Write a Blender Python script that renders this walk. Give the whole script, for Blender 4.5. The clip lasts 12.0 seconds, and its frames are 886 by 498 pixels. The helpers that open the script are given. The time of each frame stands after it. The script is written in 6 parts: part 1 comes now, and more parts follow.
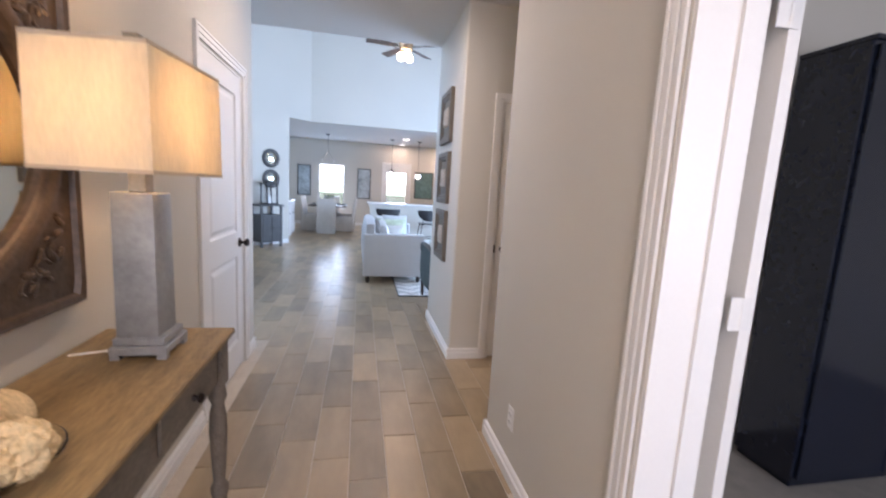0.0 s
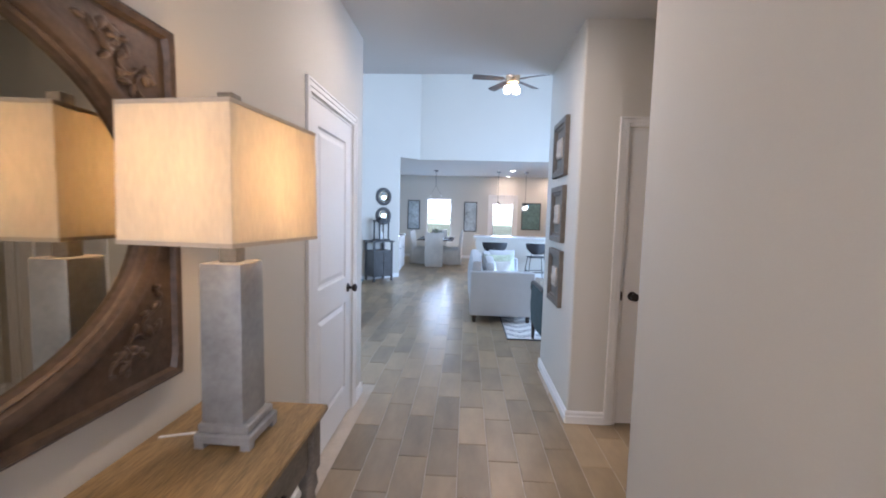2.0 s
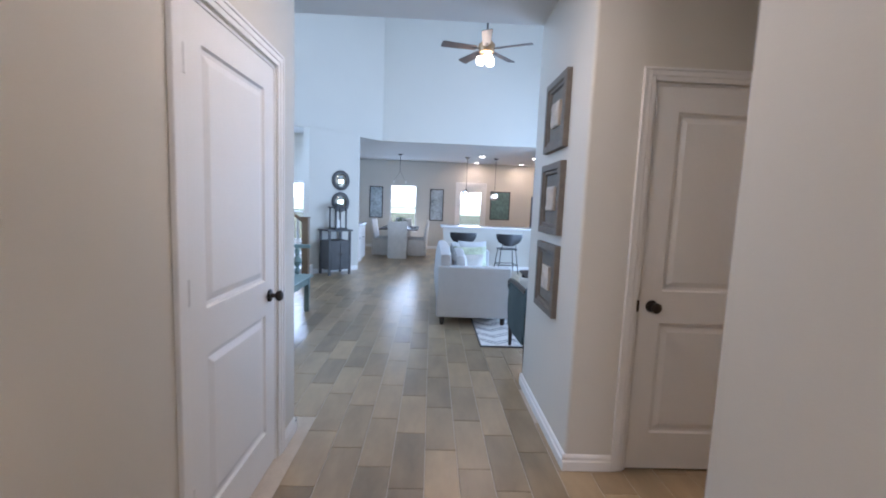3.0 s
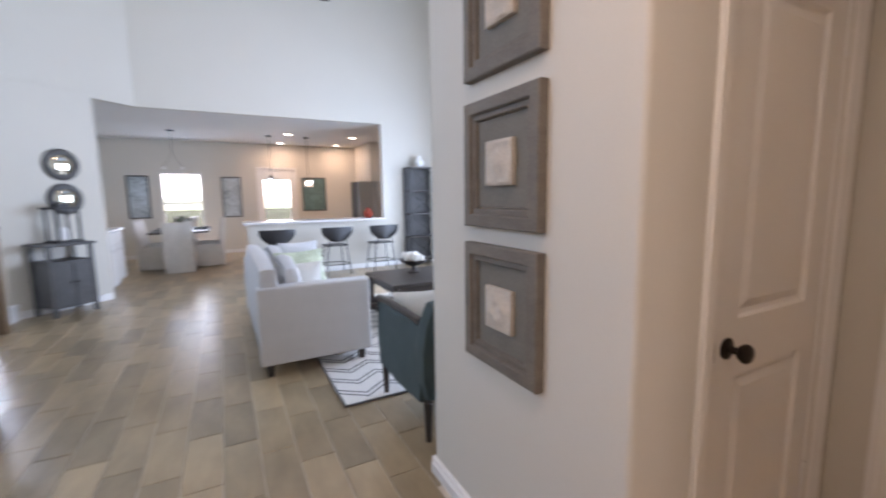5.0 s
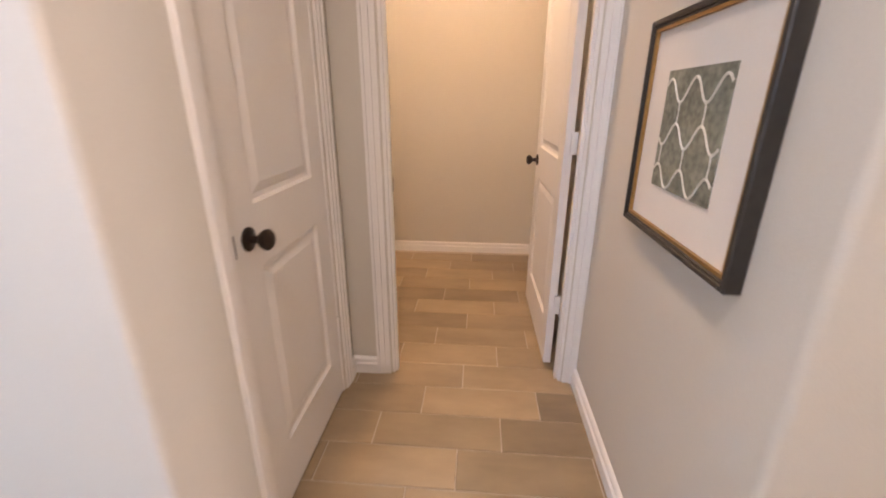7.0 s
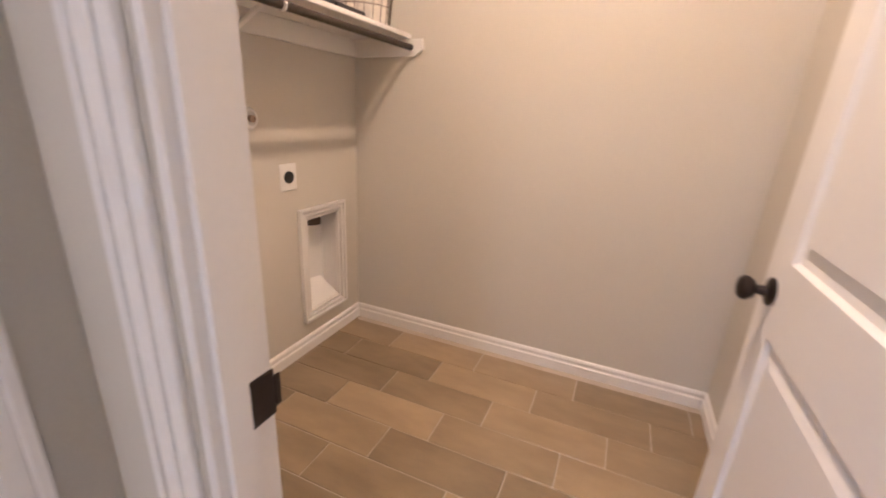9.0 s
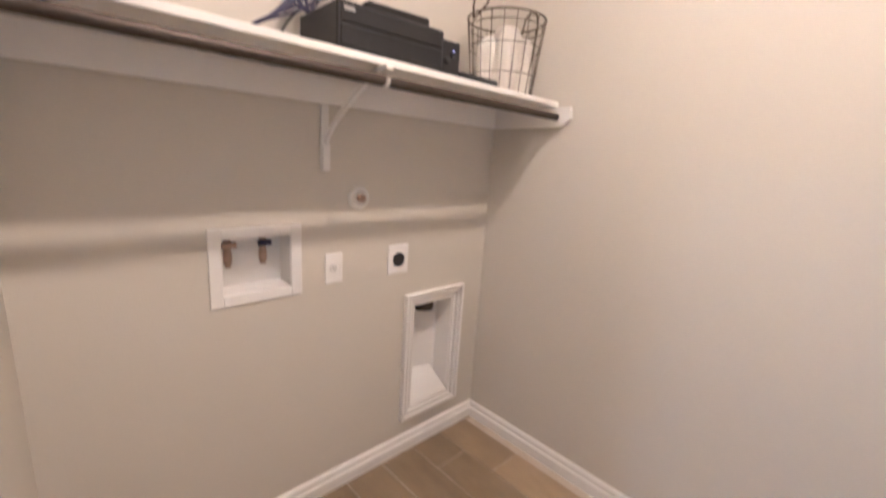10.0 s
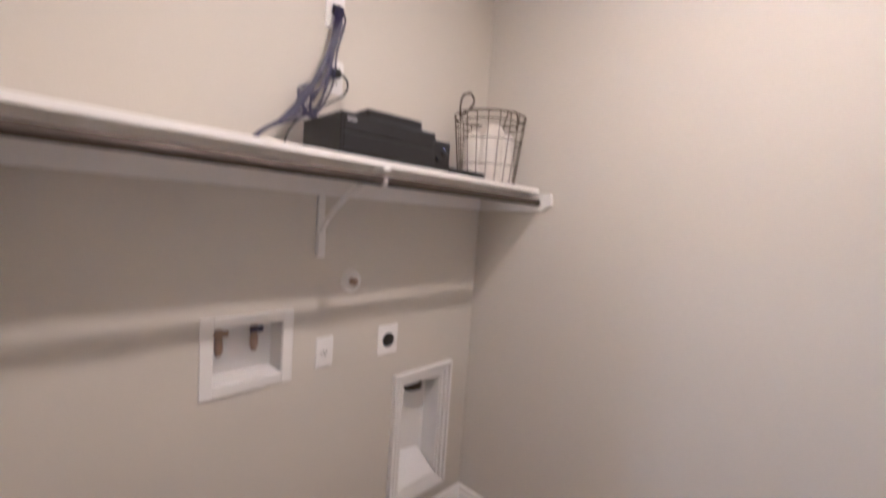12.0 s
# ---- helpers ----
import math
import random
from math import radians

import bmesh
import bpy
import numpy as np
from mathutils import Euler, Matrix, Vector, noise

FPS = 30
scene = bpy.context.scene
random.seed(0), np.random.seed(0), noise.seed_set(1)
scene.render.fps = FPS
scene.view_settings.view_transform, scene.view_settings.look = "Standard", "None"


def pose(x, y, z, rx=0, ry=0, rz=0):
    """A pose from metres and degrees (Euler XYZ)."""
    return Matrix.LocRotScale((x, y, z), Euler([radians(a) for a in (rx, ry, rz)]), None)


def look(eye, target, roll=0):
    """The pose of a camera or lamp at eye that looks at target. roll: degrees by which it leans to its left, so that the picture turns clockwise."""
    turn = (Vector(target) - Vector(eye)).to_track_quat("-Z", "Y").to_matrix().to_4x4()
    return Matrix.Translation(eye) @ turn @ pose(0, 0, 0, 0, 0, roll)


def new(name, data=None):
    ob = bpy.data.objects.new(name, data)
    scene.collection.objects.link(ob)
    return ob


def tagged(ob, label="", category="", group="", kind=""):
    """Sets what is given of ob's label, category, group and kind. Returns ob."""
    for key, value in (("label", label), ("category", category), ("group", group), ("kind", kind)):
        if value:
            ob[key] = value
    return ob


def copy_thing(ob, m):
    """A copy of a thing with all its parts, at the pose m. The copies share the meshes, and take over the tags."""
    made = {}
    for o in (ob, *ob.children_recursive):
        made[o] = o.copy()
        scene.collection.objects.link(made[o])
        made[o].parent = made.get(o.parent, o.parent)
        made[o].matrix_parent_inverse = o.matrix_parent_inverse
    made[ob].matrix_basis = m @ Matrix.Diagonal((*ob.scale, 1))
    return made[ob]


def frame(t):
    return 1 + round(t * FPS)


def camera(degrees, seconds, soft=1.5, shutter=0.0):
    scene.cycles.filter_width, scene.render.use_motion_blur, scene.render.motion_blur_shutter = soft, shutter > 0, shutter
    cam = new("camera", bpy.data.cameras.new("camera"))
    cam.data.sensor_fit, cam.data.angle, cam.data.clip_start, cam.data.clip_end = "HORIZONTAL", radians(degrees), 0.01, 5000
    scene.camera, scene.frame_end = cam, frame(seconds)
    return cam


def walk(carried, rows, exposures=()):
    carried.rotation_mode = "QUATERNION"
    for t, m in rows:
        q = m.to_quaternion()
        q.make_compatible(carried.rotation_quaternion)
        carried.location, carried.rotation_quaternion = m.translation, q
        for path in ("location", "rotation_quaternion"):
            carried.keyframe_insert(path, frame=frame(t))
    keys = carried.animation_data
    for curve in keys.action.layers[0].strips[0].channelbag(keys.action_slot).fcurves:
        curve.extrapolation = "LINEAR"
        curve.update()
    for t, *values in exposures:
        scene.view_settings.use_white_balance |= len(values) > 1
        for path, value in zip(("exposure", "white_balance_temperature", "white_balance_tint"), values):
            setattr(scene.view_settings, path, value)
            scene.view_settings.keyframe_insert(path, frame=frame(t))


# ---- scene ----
cam = camera(93.9, 12.0, soft=1.9, shutter=0.4)
PATH = [
    (0, (0.274, 0.327, 1.366), (0.674, 2.266, 1.082), 3.3),
    (0.5, (0.265, 0.317, 1.44), (0.469, 2.303, 1.315), 2.2),
    (1, (0.321, 0.349, 1.481), (0.379, 2.346, 1.39), 3.3),
    (1.5, (0.331, 0.43, 1.449), (0.258, 2.423, 1.298), 3.8),
    (2, (0.27, 0.611, 1.44), (0.16, 2.601, 1.276), 1.4),
    (2.5, (0.265, 0.975, 1.426), (0.303, 2.971, 1.298), 1.2),
    (2.7, (0.257, 1.134, 1.415), (0.3, 3.125, 1.232), 1.8),
    (4.3, (0.162, 2.46, 1.37), (0.501, 4.416, 1.126), 3.2),
    (4.5, (0.137, 2.601, 1.372), (0.603, 4.527, 1.102), 1.8),
    (5, (0.173, 2.851, 1.361), (1.098, 4.606, 1.106), -0.8),
    (5.5, (0.218, 2.94, 1.339), (1.75, 4.167, 0.953), 0.0),
    (6, (0.177, 2.97, 1.303), (2.009, 3.517, 0.717), -0.4),
    (6.5, (0.204, 2.96, 1.277), (2.068, 3.167, 0.581), -0.1),
    (7, (0.46, 2.905, 1.25), (2.337, 3.057, 0.576), 0.2),
    (7.5, (0.802, 2.855, 1.257), (2.695, 3.046, 0.641), 1.0),
    (7.7, (0.966, 2.846, 1.262), (2.865, 3.079, 0.677), 1.8),
    (9.3, (2.075, 2.907, 1.27), (3.694, 3.868, 0.593), 3.9),
    (9.5, (2.185, 2.914, 1.276), (3.692, 4.037, 0.594), 4.3),
    (10, (2.332, 2.979, 1.365), (3.692, 4.38, 0.93), 3.8),
    (10.5, (2.378, 3.02, 1.553), (3.705, 4.516, 1.56), 5.9),
    (11, (2.372, 3.037, 1.677), (3.72, 4.492, 1.935), 4.8),
    (11.5, (2.365, 3.025, 1.648), (3.678, 4.52, 1.846), 3.2),
    (12, (2.276, 2.987, 1.456), (3.721, 4.362, 1.308), 3.9),
]
walk(cam, [(t, look(eye, target, roll)) for t, eye, target, roll in PATH],
     exposures=[(0.0, 0.35, 6350, 25), (0.5, 0.30, 6200, 24), (1.5, 0.20, 6050, 22), (2.0, 0.28, 6000, 22), (2.5, 0.16, 5900, 21), (4.5, 0.09, 6750, 27), (5.0, 0.19, 7350, 30),
                (5.5, 0.19, 8500, 34), (6.0, 0.82, 8300, 33), (6.5, 1.03, 7250, 30), (7.0, 1.06, 7000, 29), (7.7, 1.16, 6600, 28), (9.3, 1.35, 5550, 25), (10.0, 1.44, 5000, 21),
                (10.8, 1.16, 4650, 20), (11.5, 1.07, 4750, 21), (12.0, 1.11, 4700, 21)])

# ---- light ----
world = bpy.data.worlds.new("sky")
scene.world = world
world.use_nodes = True
wn = world.node_tree.nodes
sky = wn.new("ShaderNodeTexSky")
sky.sky_type, sky.sun_disc = "NISHITA", False
sky.sun_elevation, sky.sun_rotation = radians(48), radians(200)
world.node_tree.links.new(sky.outputs[0], wn["Background"].inputs[0])
wn["Background"].inputs[1].default_value = 0.15


def lamp(name, kind, m, energy, color, **kw):
    data = bpy.data.lights.new(name, kind)
    data.energy, data.color = energy, color
    if "size" in kw:
        data.size = kw["size"]
    if "size_y" in kw:
        data.shape, data.size_y = "RECTANGLE", kw["size_y"]
    if kw.get("disk"):
        data.shape = "DISK"
    if "radius" in kw:
        data.shadow_soft_size = kw["radius"]
    if "angle" in kw:
        data.angle = kw["angle"]
    ob = new(name, data)
    ob.matrix_basis = m
    return ob


DAY = (0.455, 0.705, 1.0)
WARM = (1.0, 0.78, 0.56)
lamp("sun", "SUN", look((0, 0, 20), (5, -14, 0)), 3.0, (1.0, 0.95, 0.88), angle=radians(0.5))
# daylight in dining and stair openings; great room, study and front ones are assumed
# east lamps stand for assumed windows that are out of view
lamp("sky_east_low", "AREA", look((4.34, 7.5, 1.5), (0, 7.5, 1.2)), 330, DAY, size=3.4, size_y=2.0)
lamp("sky_east_high", "AREA", look((4.34, 7.5, 4.2), (0, 7.5, 4.0)), 8, DAY, size=3.4, size_y=1.4)
# added west lamp, source unseen, to brighten the picture wall and hall-end floor
lamp("fill_west_high", "AREA", look((-4.34, 6.9, 3.4), (0, 6.2, 2.4)), 200, DAY, size=3.6, size_y=1.7)
lamp("sky_dining", "AREA", look((-0.67, 14.52, 1.32), (-0.67, 8, 1.0)), 26, DAY, size=0.8, size_y=1.3)
lamp("sky_kitchen_door", "AREA", look((1.47, 14.52, 1.32), (1.47, 8, 1.0)), 14, DAY, size=0.55, size_y=1.0)
lamp("sky_stair", "AREA", look((-2.58, 9.98, 1.37), (-2.58, 5, 1.0)), 30, DAY, size=0.65, size_y=0.75)
# study and front hall lamps are added daylight from assumed, unseen openings
lamp("fill_study", "AREA", look((2.5, -1.46, 1.5), (2.3, 4, 1.2)), 42, (0.82, 0.91, 1.0), size=1.3, size_y=1.5)
lamp("fill_front_hall", "AREA", look((0.24, -1.42, 1.5), (0.24, 4, 1.2)), 20, (0.85, 0.92, 1.0), size=0.7, size_y=1.4)
# lamps
lamp("hall_led", "AREA", look((0.24, 3.02, 2.715), (0.24, 3.02, 0)), 12, (1.0, 0.88, 0.74), size=0.13, disk=True)
# unseen extra lamp, added to brighten the near hall walls and floor
lamp("hall_fill_front", "AREA", look((0.24, -0.4, 2.715), (0.24, -0.4, 0)), 18, (1.0, 0.86, 0.70), size=0.13, disk=True)
lamp("laundry_led", "AREA", look((2.94, 3.13, 2.705), (2.94, 3.13, 0)), 14, (1.0, 0.72, 0.43), size=0.09, disk=True)
lamp("table_lamp_bulb", "POINT", pose(-0.314, 1.612, 1.525), 3.9, (1.0, 0.66, 0.33), radius=0.035)
lamp("fan_bulbs", "POINT", pose(0.96, 7.65, 3.42), 14, WARM, radius=0.12)
for n, (sx, sy) in enumerate(((1.55, 12.67), (2.97, 12.67), (1.57, 14.1), (2.97, 14.1))):
    lamp("kitchen_led", "AREA", look((sx, sy, 2.715), (sx, sy, 0)), 8, (1.0, 0.80, 0.62), size=0.13, disk=True)


# ---- materials ----
def material(name, base, rough=0.6, metal=0.0, vary=0.08, scale=6.0, fine=60.0, bump=0.0, stretch=(1, 1, 1), coat=0.0,
             spec=0.5, rand=0.0, bump_scale=None, fine_share=1.0):
    """A principled material with colour variation at two scales, optional bump and per-piece shift."""
    m = bpy.data.materials.new(name)
    m.use_nodes = True
    t = m.node_tree
    n, ln = t.nodes, t.links
    p = n["Principled BSDF"]
    co = n.new("ShaderNodeTexCoord")
    mp = n.new("ShaderNodeMapping")
    mp.inputs["Scale"].default_value = stretch
    ln.new(co.outputs["Object"], mp.inputs[0])
    big, small = n.new("ShaderNodeTexNoise"), n.new("ShaderNodeTexNoise")
    big.inputs["Scale"].default_value, small.inputs["Scale"].default_value = scale, fine
    big.inputs["Detail"].default_value = 4
    ln.new(mp.outputs[0], big.inputs["Vector"])
    ln.new(mp.outputs[0], small.inputs["Vector"])
    add = n.new("ShaderNodeMath")
    add.operation = "ADD"
    ln.new(big.outputs[0], add.inputs[0])
    share = n.new("ShaderNodeMath")
    share.operation = "MULTIPLY_ADD"
    share.inputs[1].default_value, share.inputs[2].default_value = fine_share, 0.5 * (1 - fine_share)
    ln.new(small.outputs[0], share.inputs[0])
    ln.new(share.outputs[0], add.inputs[1])
    last = add.outputs[0]
    if rand:
        info, geo = n.new("ShaderNodeObjectInfo"), n.new("ShaderNodeNewGeometry")
        s1, s2, fr = n.new("ShaderNodeMath"), n.new("ShaderNodeMath"), n.new("ShaderNodeMath")
        ln.new(info.outputs["Random"], s1.inputs[0])
        ln.new(geo.outputs["Random Per Island"], s1.inputs[1])
        fr.operation = "FRACT"
        ln.new(s1.outputs[0], fr.inputs[0])
        s2.operation = "MULTIPLY_ADD"
        s2.inputs[1].default_value = rand
        ln.new(fr.outputs[0], s2.inputs[0])
        ln.new(last, s2.inputs[2])
        last = s2.outputs[0]
        # each piece takes its own stretch of the grain
        off = n.new("ShaderNodeMath")
        off.operation = "MULTIPLY"
        off.inputs[1].default_value = 37.0
        ln.new(fr.outputs[0], off.inputs[0])
        ln.new(off.outputs[0], mp.inputs["Location"])
    rng = n.new("ShaderNodeMapRange")
    rng.inputs["From Min"].default_value, rng.inputs["From Max"].default_value = 0.6, 1.4 + rand
    ln.new(last, rng.inputs["Value"])
    ramp = n.new("ShaderNodeValToRGB")
    lo = [max(0.0, c * (1 - vary)) for c in base]
    hi = [min(0.95, c * (1 + vary)) for c in base]
    ramp.color_ramp.elements[0].color, ramp.color_ramp.elements[1].color = (*lo, 1), (*hi, 1)
    ln.new(rng.outputs[0], ramp.inputs[0])
    ln.new(ramp.outputs[0], p.inputs["Base Color"])
    p.inputs["Roughness"].default_value, p.inputs["Metallic"].default_value = rough, metal
    p.inputs["Specular IOR Level"].default_value = spec
    p.inputs["Coat Weight"].default_value = coat
    if bump:
        b = n.new("ShaderNodeBump")
        b.inputs["Strength"].default_value, b.inputs["Distance"].default_value = bump, 0.004
        tex = small
        if bump_scale:
            tex = n.new("ShaderNodeTexNoise")
            tex.inputs["Scale"].default_value = bump_scale
            ln.new(mp.outputs[0], tex.inputs["Vector"])
        ln.new(tex.outputs[0], b.inputs["Height"])
        ln.new(b.outputs[0], p.inputs["Normal"])
    return m


def glow(name, color, strength):
    m = bpy.data.materials.new(name)
    m.use_nodes = True
    p = m.node_tree.nodes["Principled BSDF"]
    p.inputs["Base Color"].default_value = (0.9, 0.9, 0.9, 1)
    p.inputs["Emission Color"].default_value, p.inputs["Emission Strength"].default_value = (*color, 1), strength
    return m


def glass(name, tint=(1, 1, 1), rough=0.0):
    m = bpy.data.materials.new(name)
    m.use_nodes = True
    p = m.node_tree.nodes["Principled BSDF"]
    p.inputs["Base Color"].default_value = (*tint, 1)
    p.inputs["Transmission Weight"].default_value, p.inputs["Roughness"].default_value = 1.0, rough
    p.inputs["IOR"].default_value = 1.45
    return m


def translucent(name, base, share=0.5):
    """Cloth that lets light through."""
    m = material(name, base, 0.9, 0, 0.10, 18, 130, 0.3, (1, 1, 0.25))
    t = m.node_tree
    n, ln = t.nodes, t.links
    p, out = n["Principled BSDF"], n["Material Output"]
    tr, mix = n.new("ShaderNodeBsdfTranslucent"), n.new("ShaderNodeMixShader")
    ln.new(p.inputs["Base Color"].links[0].from_socket, tr.inputs[0])
    mix.inputs[0].default_value = share
    ln.new(p.outputs[0], mix.inputs[1])
    ln.new(tr.outputs[0], mix.inputs[2])
    ln.new(mix.outputs[0], out.inputs[0])
    return m


M_WALL = material("wall_paint", (0.60, 0.568, 0.505), 0.75, 0, 0.025, 1.2, 220, 0.12, spec=0.3)
M_CEIL = material("ceiling_paint", (0.66, 0.64, 0.61), 0.85, 0, 0.02, 1.5, 160, 0.25, spec=0.2)
M_TRIM = material("trim_paint", (0.78, 0.765, 0.74), 0.38, 0, 0.02, 3, 90, 0.04)
M_DOOR = material("door_paint", (0.77, 0.755, 0.73), 0.42, 0, 0.02, 3, 90, 0.05)
M_TILE = material("plank_tile", (0.308, 0.226, 0.134), 0.29, 0, 0.60, 3.0, 16, 0.06, (2.6, 0.9, 1), rand=0.6, spec=0.9, fine_share=0.2)
M_GROUT = material("grout", (0.56, 0.49, 0.41), 0.9, 0, 0.12, 9, 120, 0.3)
M_BRONZE = material("dark_bronze", (0.035, 0.026, 0.022), 0.38, 0.7, 0.2, 12, 80)
M_HINGE = material("painted_hinge", (0.74, 0.73, 0.71), 0.4, 0, 0.03, 9, 80)
M_GAP = material("rebate_wood", (0.30, 0.27, 0.24), 0.8, 0, 0.1, 5, 60)
M_WHITE = material("white_plastic", (0.80, 0.79, 0.77), 0.35, 0, 0.02, 8, 90)
M_BLACK = material("black_plastic", (0.012, 0.012, 0.014), 0.42, 0, 0.3, 9, 120, 0.05)
M_CHROME = material("brushed_nickel", (0.58, 0.55, 0.50), 0.28, 1.0, 0.06, 14, 150, 0.03, (1, 8, 1))
M_BRASS = material("brass", (0.42, 0.26, 0.14), 0.4, 0.9, 0.15, 14, 90)
M_GREYFRAME = material("weathered_grey_wood", (0.150, 0.128, 0.104), 0.66, 0, 0.24, 7, 70, 0.3, (1.5, 1.5, 3))
M_GREYMAT = material("grey_washed_board", (0.165, 0.152, 0.128), 0.8, 0, 0.18, 9, 90, 0.25)
M_STONE = material("carved_plaster", (0.52, 0.46, 0.39), 0.8, 0, 0.18, 22, 120, 0.6)
M_BLACKWOOD = material("black_wood", (0.028, 0.024, 0.021), 0.42, 0, 0.3, 6, 60, 0.1, (4, 1, 1))
M_GOLD = material("gold_lip", (0.42, 0.26, 0.10), 0.38, 0.8, 0.15, 12, 90)
M_MAT = material("mount_board", (0.74, 0.70, 0.64), 0.85, 0, 0.02, 10, 160, 0.05)
M_GREENPRINT = material("grey_green_print", (0.20, 0.205, 0.16), 0.8, 0, 0.55, 10, 60)
M_PRINTLINE = material("pale_print_line", (0.66, 0.64, 0.57), 0.8, 0, 0.1, 20, 90)
M_CONSOLE_TOP = material("worn_brown_wood", (0.245, 0.162, 0.072), 0.5, 0, 0.48, 4.5, 30, 0.25, (9, 1.1, 9))
M_CONSOLE = material("grey_brown_painted_wood", (0.16, 0.135, 0.11), 0.62, 0, 0.35, 6, 50, 0.3, (3, 1, 3))
M_CONCRETE = material("silvered_concrete", (0.30, 0.305, 0.31), 0.40, 0.2, 0.32, 11, 60, 0.12, fine_share=0.5)
M_SHADE = translucent("linen_shade", (0.80, 0.73, 0.60), 0.46)
M_NICKEL = material("aged_nickel", (0.30, 0.26, 0.21), 0.42, 0.8, 0.2, 20, 90)
M_SHADETRIM = material("linen_tape", (0.56, 0.47, 0.36), 0.9, 0, 0.1, 20, 120)
M_MIRROR = material("mirror_silver", (0.60, 0.56, 0.47), 0.015, 1.0, 0.0, 1, 2)
M_MIRFRAME = material("carved_dark_bronze_wood", (0.075, 0.050, 0.034), 0.42, 0.25, 0.45, 9, 60, 0.35)
M_BALL = material("dried_pod", (0.68, 0.52, 0.30), 0.85, 0, 0.35, 30, 140, 0.6)
M_NAVY = material("navy_lacquer", (0.010, 0.013, 0.024), 0.14, 0, 0.2, 3, 30)
M_CARPET = material("taupe_carpet", (0.22, 0.20, 0.18), 0.95, 0, 0.18, 14, 260, 0.8)
M_SOFA = material("pale_grey_linen", (0.50, 0.50, 0.50), 0.9, 0, 0.05, 8, 300, 0.25)
M_TEAL = material("teal_fabric", (0.055, 0.085, 0.09), 0.85, 0, 0.15, 9, 240, 0.3)
M_CUSHION = material("sage_pattern_fabric", (0.46, 0.50, 0.36), 0.9, 0, 0.4, 9, 60, 0.2)
M_CREAM = material("cream_fabric", (0.62, 0.60, 0.56), 0.9, 0, 0.12, 10, 200, 0.3)
M_RUG = material("ivory_rug", (0.60, 0.57, 0.53), 0.95, 0, 0.06, 14, 260, 0.6)
M_RUGLINE = material("charcoal_wool", (0.12, 0.12, 0.12), 0.95, 0, 0.2, 14, 260, 0.5)
M_DARKWOOD = material("espresso_wood", (0.035, 0.025, 0.02), 0.4, 0, 0.35, 5, 40, 0.1, (1, 6, 1))
M_BENCH = material("distressed_teal_paint", (0.20, 0.30, 0.30), 0.6, 0, 0.25, 8, 60, 0.25)
M_CHEST = material("dark_grey_wood", (0.065, 0.062, 0.06), 0.55, 0, 0.3, 7, 50, 0.2)
M_CABINET = material("white_cabinet", (0.74, 0.735, 0.72), 0.4, 0, 0.02, 4, 90)
M_COUNTER = material("pale_quartz", (0.70, 0.69, 0.67), 0.2, 0, 0.08, 20, 90)
M_STEEL = material("stainless_steel", (0.46, 0.46, 0.46), 0.3, 1.0, 0.05, 4, 120, 0.03, (1, 1, 12))
M_STAIRWOOD = material("stained_oak_rail", (0.19, 0.125, 0.075), 0.45, 0, 0.3, 5, 40, 0.1, (6, 6, 1))
M_IRON = material("black_iron", (0.03, 0.028, 0.027), 0.5, 0.6, 0.2, 9, 90)
M_WIRE = material("bronze_wire", (0.10, 0.075, 0.055), 0.45, 0.8, 0.25, 20, 120)
M_TOWEL = material("white_towel", (0.74, 0.70, 0.64), 0.95, 0, 0.06, 18, 220, 0.7)
M_BLUECABLE = material("blue_cable_jacket", (0.022, 0.020, 0.062), 0.45, 0, 0.15, 20, 90)
M_ROD = material("bronze_rod", (0.065, 0.052, 0.043), 0.5, 0.6, 0.2, 8, 90)
M_VALVE = material("hose_bib_brass", (0.40, 0.29, 0.22), 0.4, 0.7, 0.25, 20, 90)
M_GALV = material("galvanised_metal", (0.42, 0.42, 0.43), 0.35, 0.9, 0.12, 12, 70)
M_LED = glow("led_diffuser", (1.0, 0.93, 0.82), 14.0)
M_GLOBE = glow("frosted_globe", (1.0, 0.86, 0.68), 12.0)
M_PANE = glass("window_glass")
M_GRASS = material("lawn", (0.07, 0.10, 0.035), 0.9, 0, 0.4, 0.3, 8)
M_LEAF = material("foliage", (0.11, 0.15, 0.08), 0.8, 0, 0.5, 2, 20)
M_ART = material("blue_grey_canvas", (0.42, 0.48, 0.50), 0.8, 0, 0.5, 3, 18, 0.1)
M_ARTG = material("teal_canvas", (0.12, 0.20, 0.19), 0.8, 0, 0.4, 4, 22, 0.1)
M_FANBLADE = material("walnut_blade", (0.075, 0.058, 0.05), 0.5, 0, 0.3, 5, 40, 0.05, (1, 8, 1))
M_SHELL = material("white_coral", (0.66, 0.62, 0.56), 0.8, 0, 0.15, 20, 90, 0.5)
M_SISAL = material("stair_carpet", (0.40, 0.37, 0.33), 0.95, 0, 0.12, 14, 220, 0.6)


# ---- mesh helpers ----
def box(bm, x0, x1, y0, y1, z0, z1, bevel=0.0, seg=1):
    """A box with bounds; bevel rounds all its edges."""
    b = bm if not bevel else bmesh.new()
    r = bmesh.ops.create_cube(b, size=1)
    for v in r["verts"]:
        v.co = Vector(((x0 + x1) / 2 + v.co.x * (x1 - x0), (y0 + y1) / 2 + v.co.y * (y1 - y0), (z0 + z1) / 2 + v.co.z * (z1 - z0)))
    if bevel:
        bmesh.ops.bevel(b, geom=b.edges[:], offset=bevel, segments=seg, profile=0.5, affect="EDGES")
        merge(bm, b)
    return bm


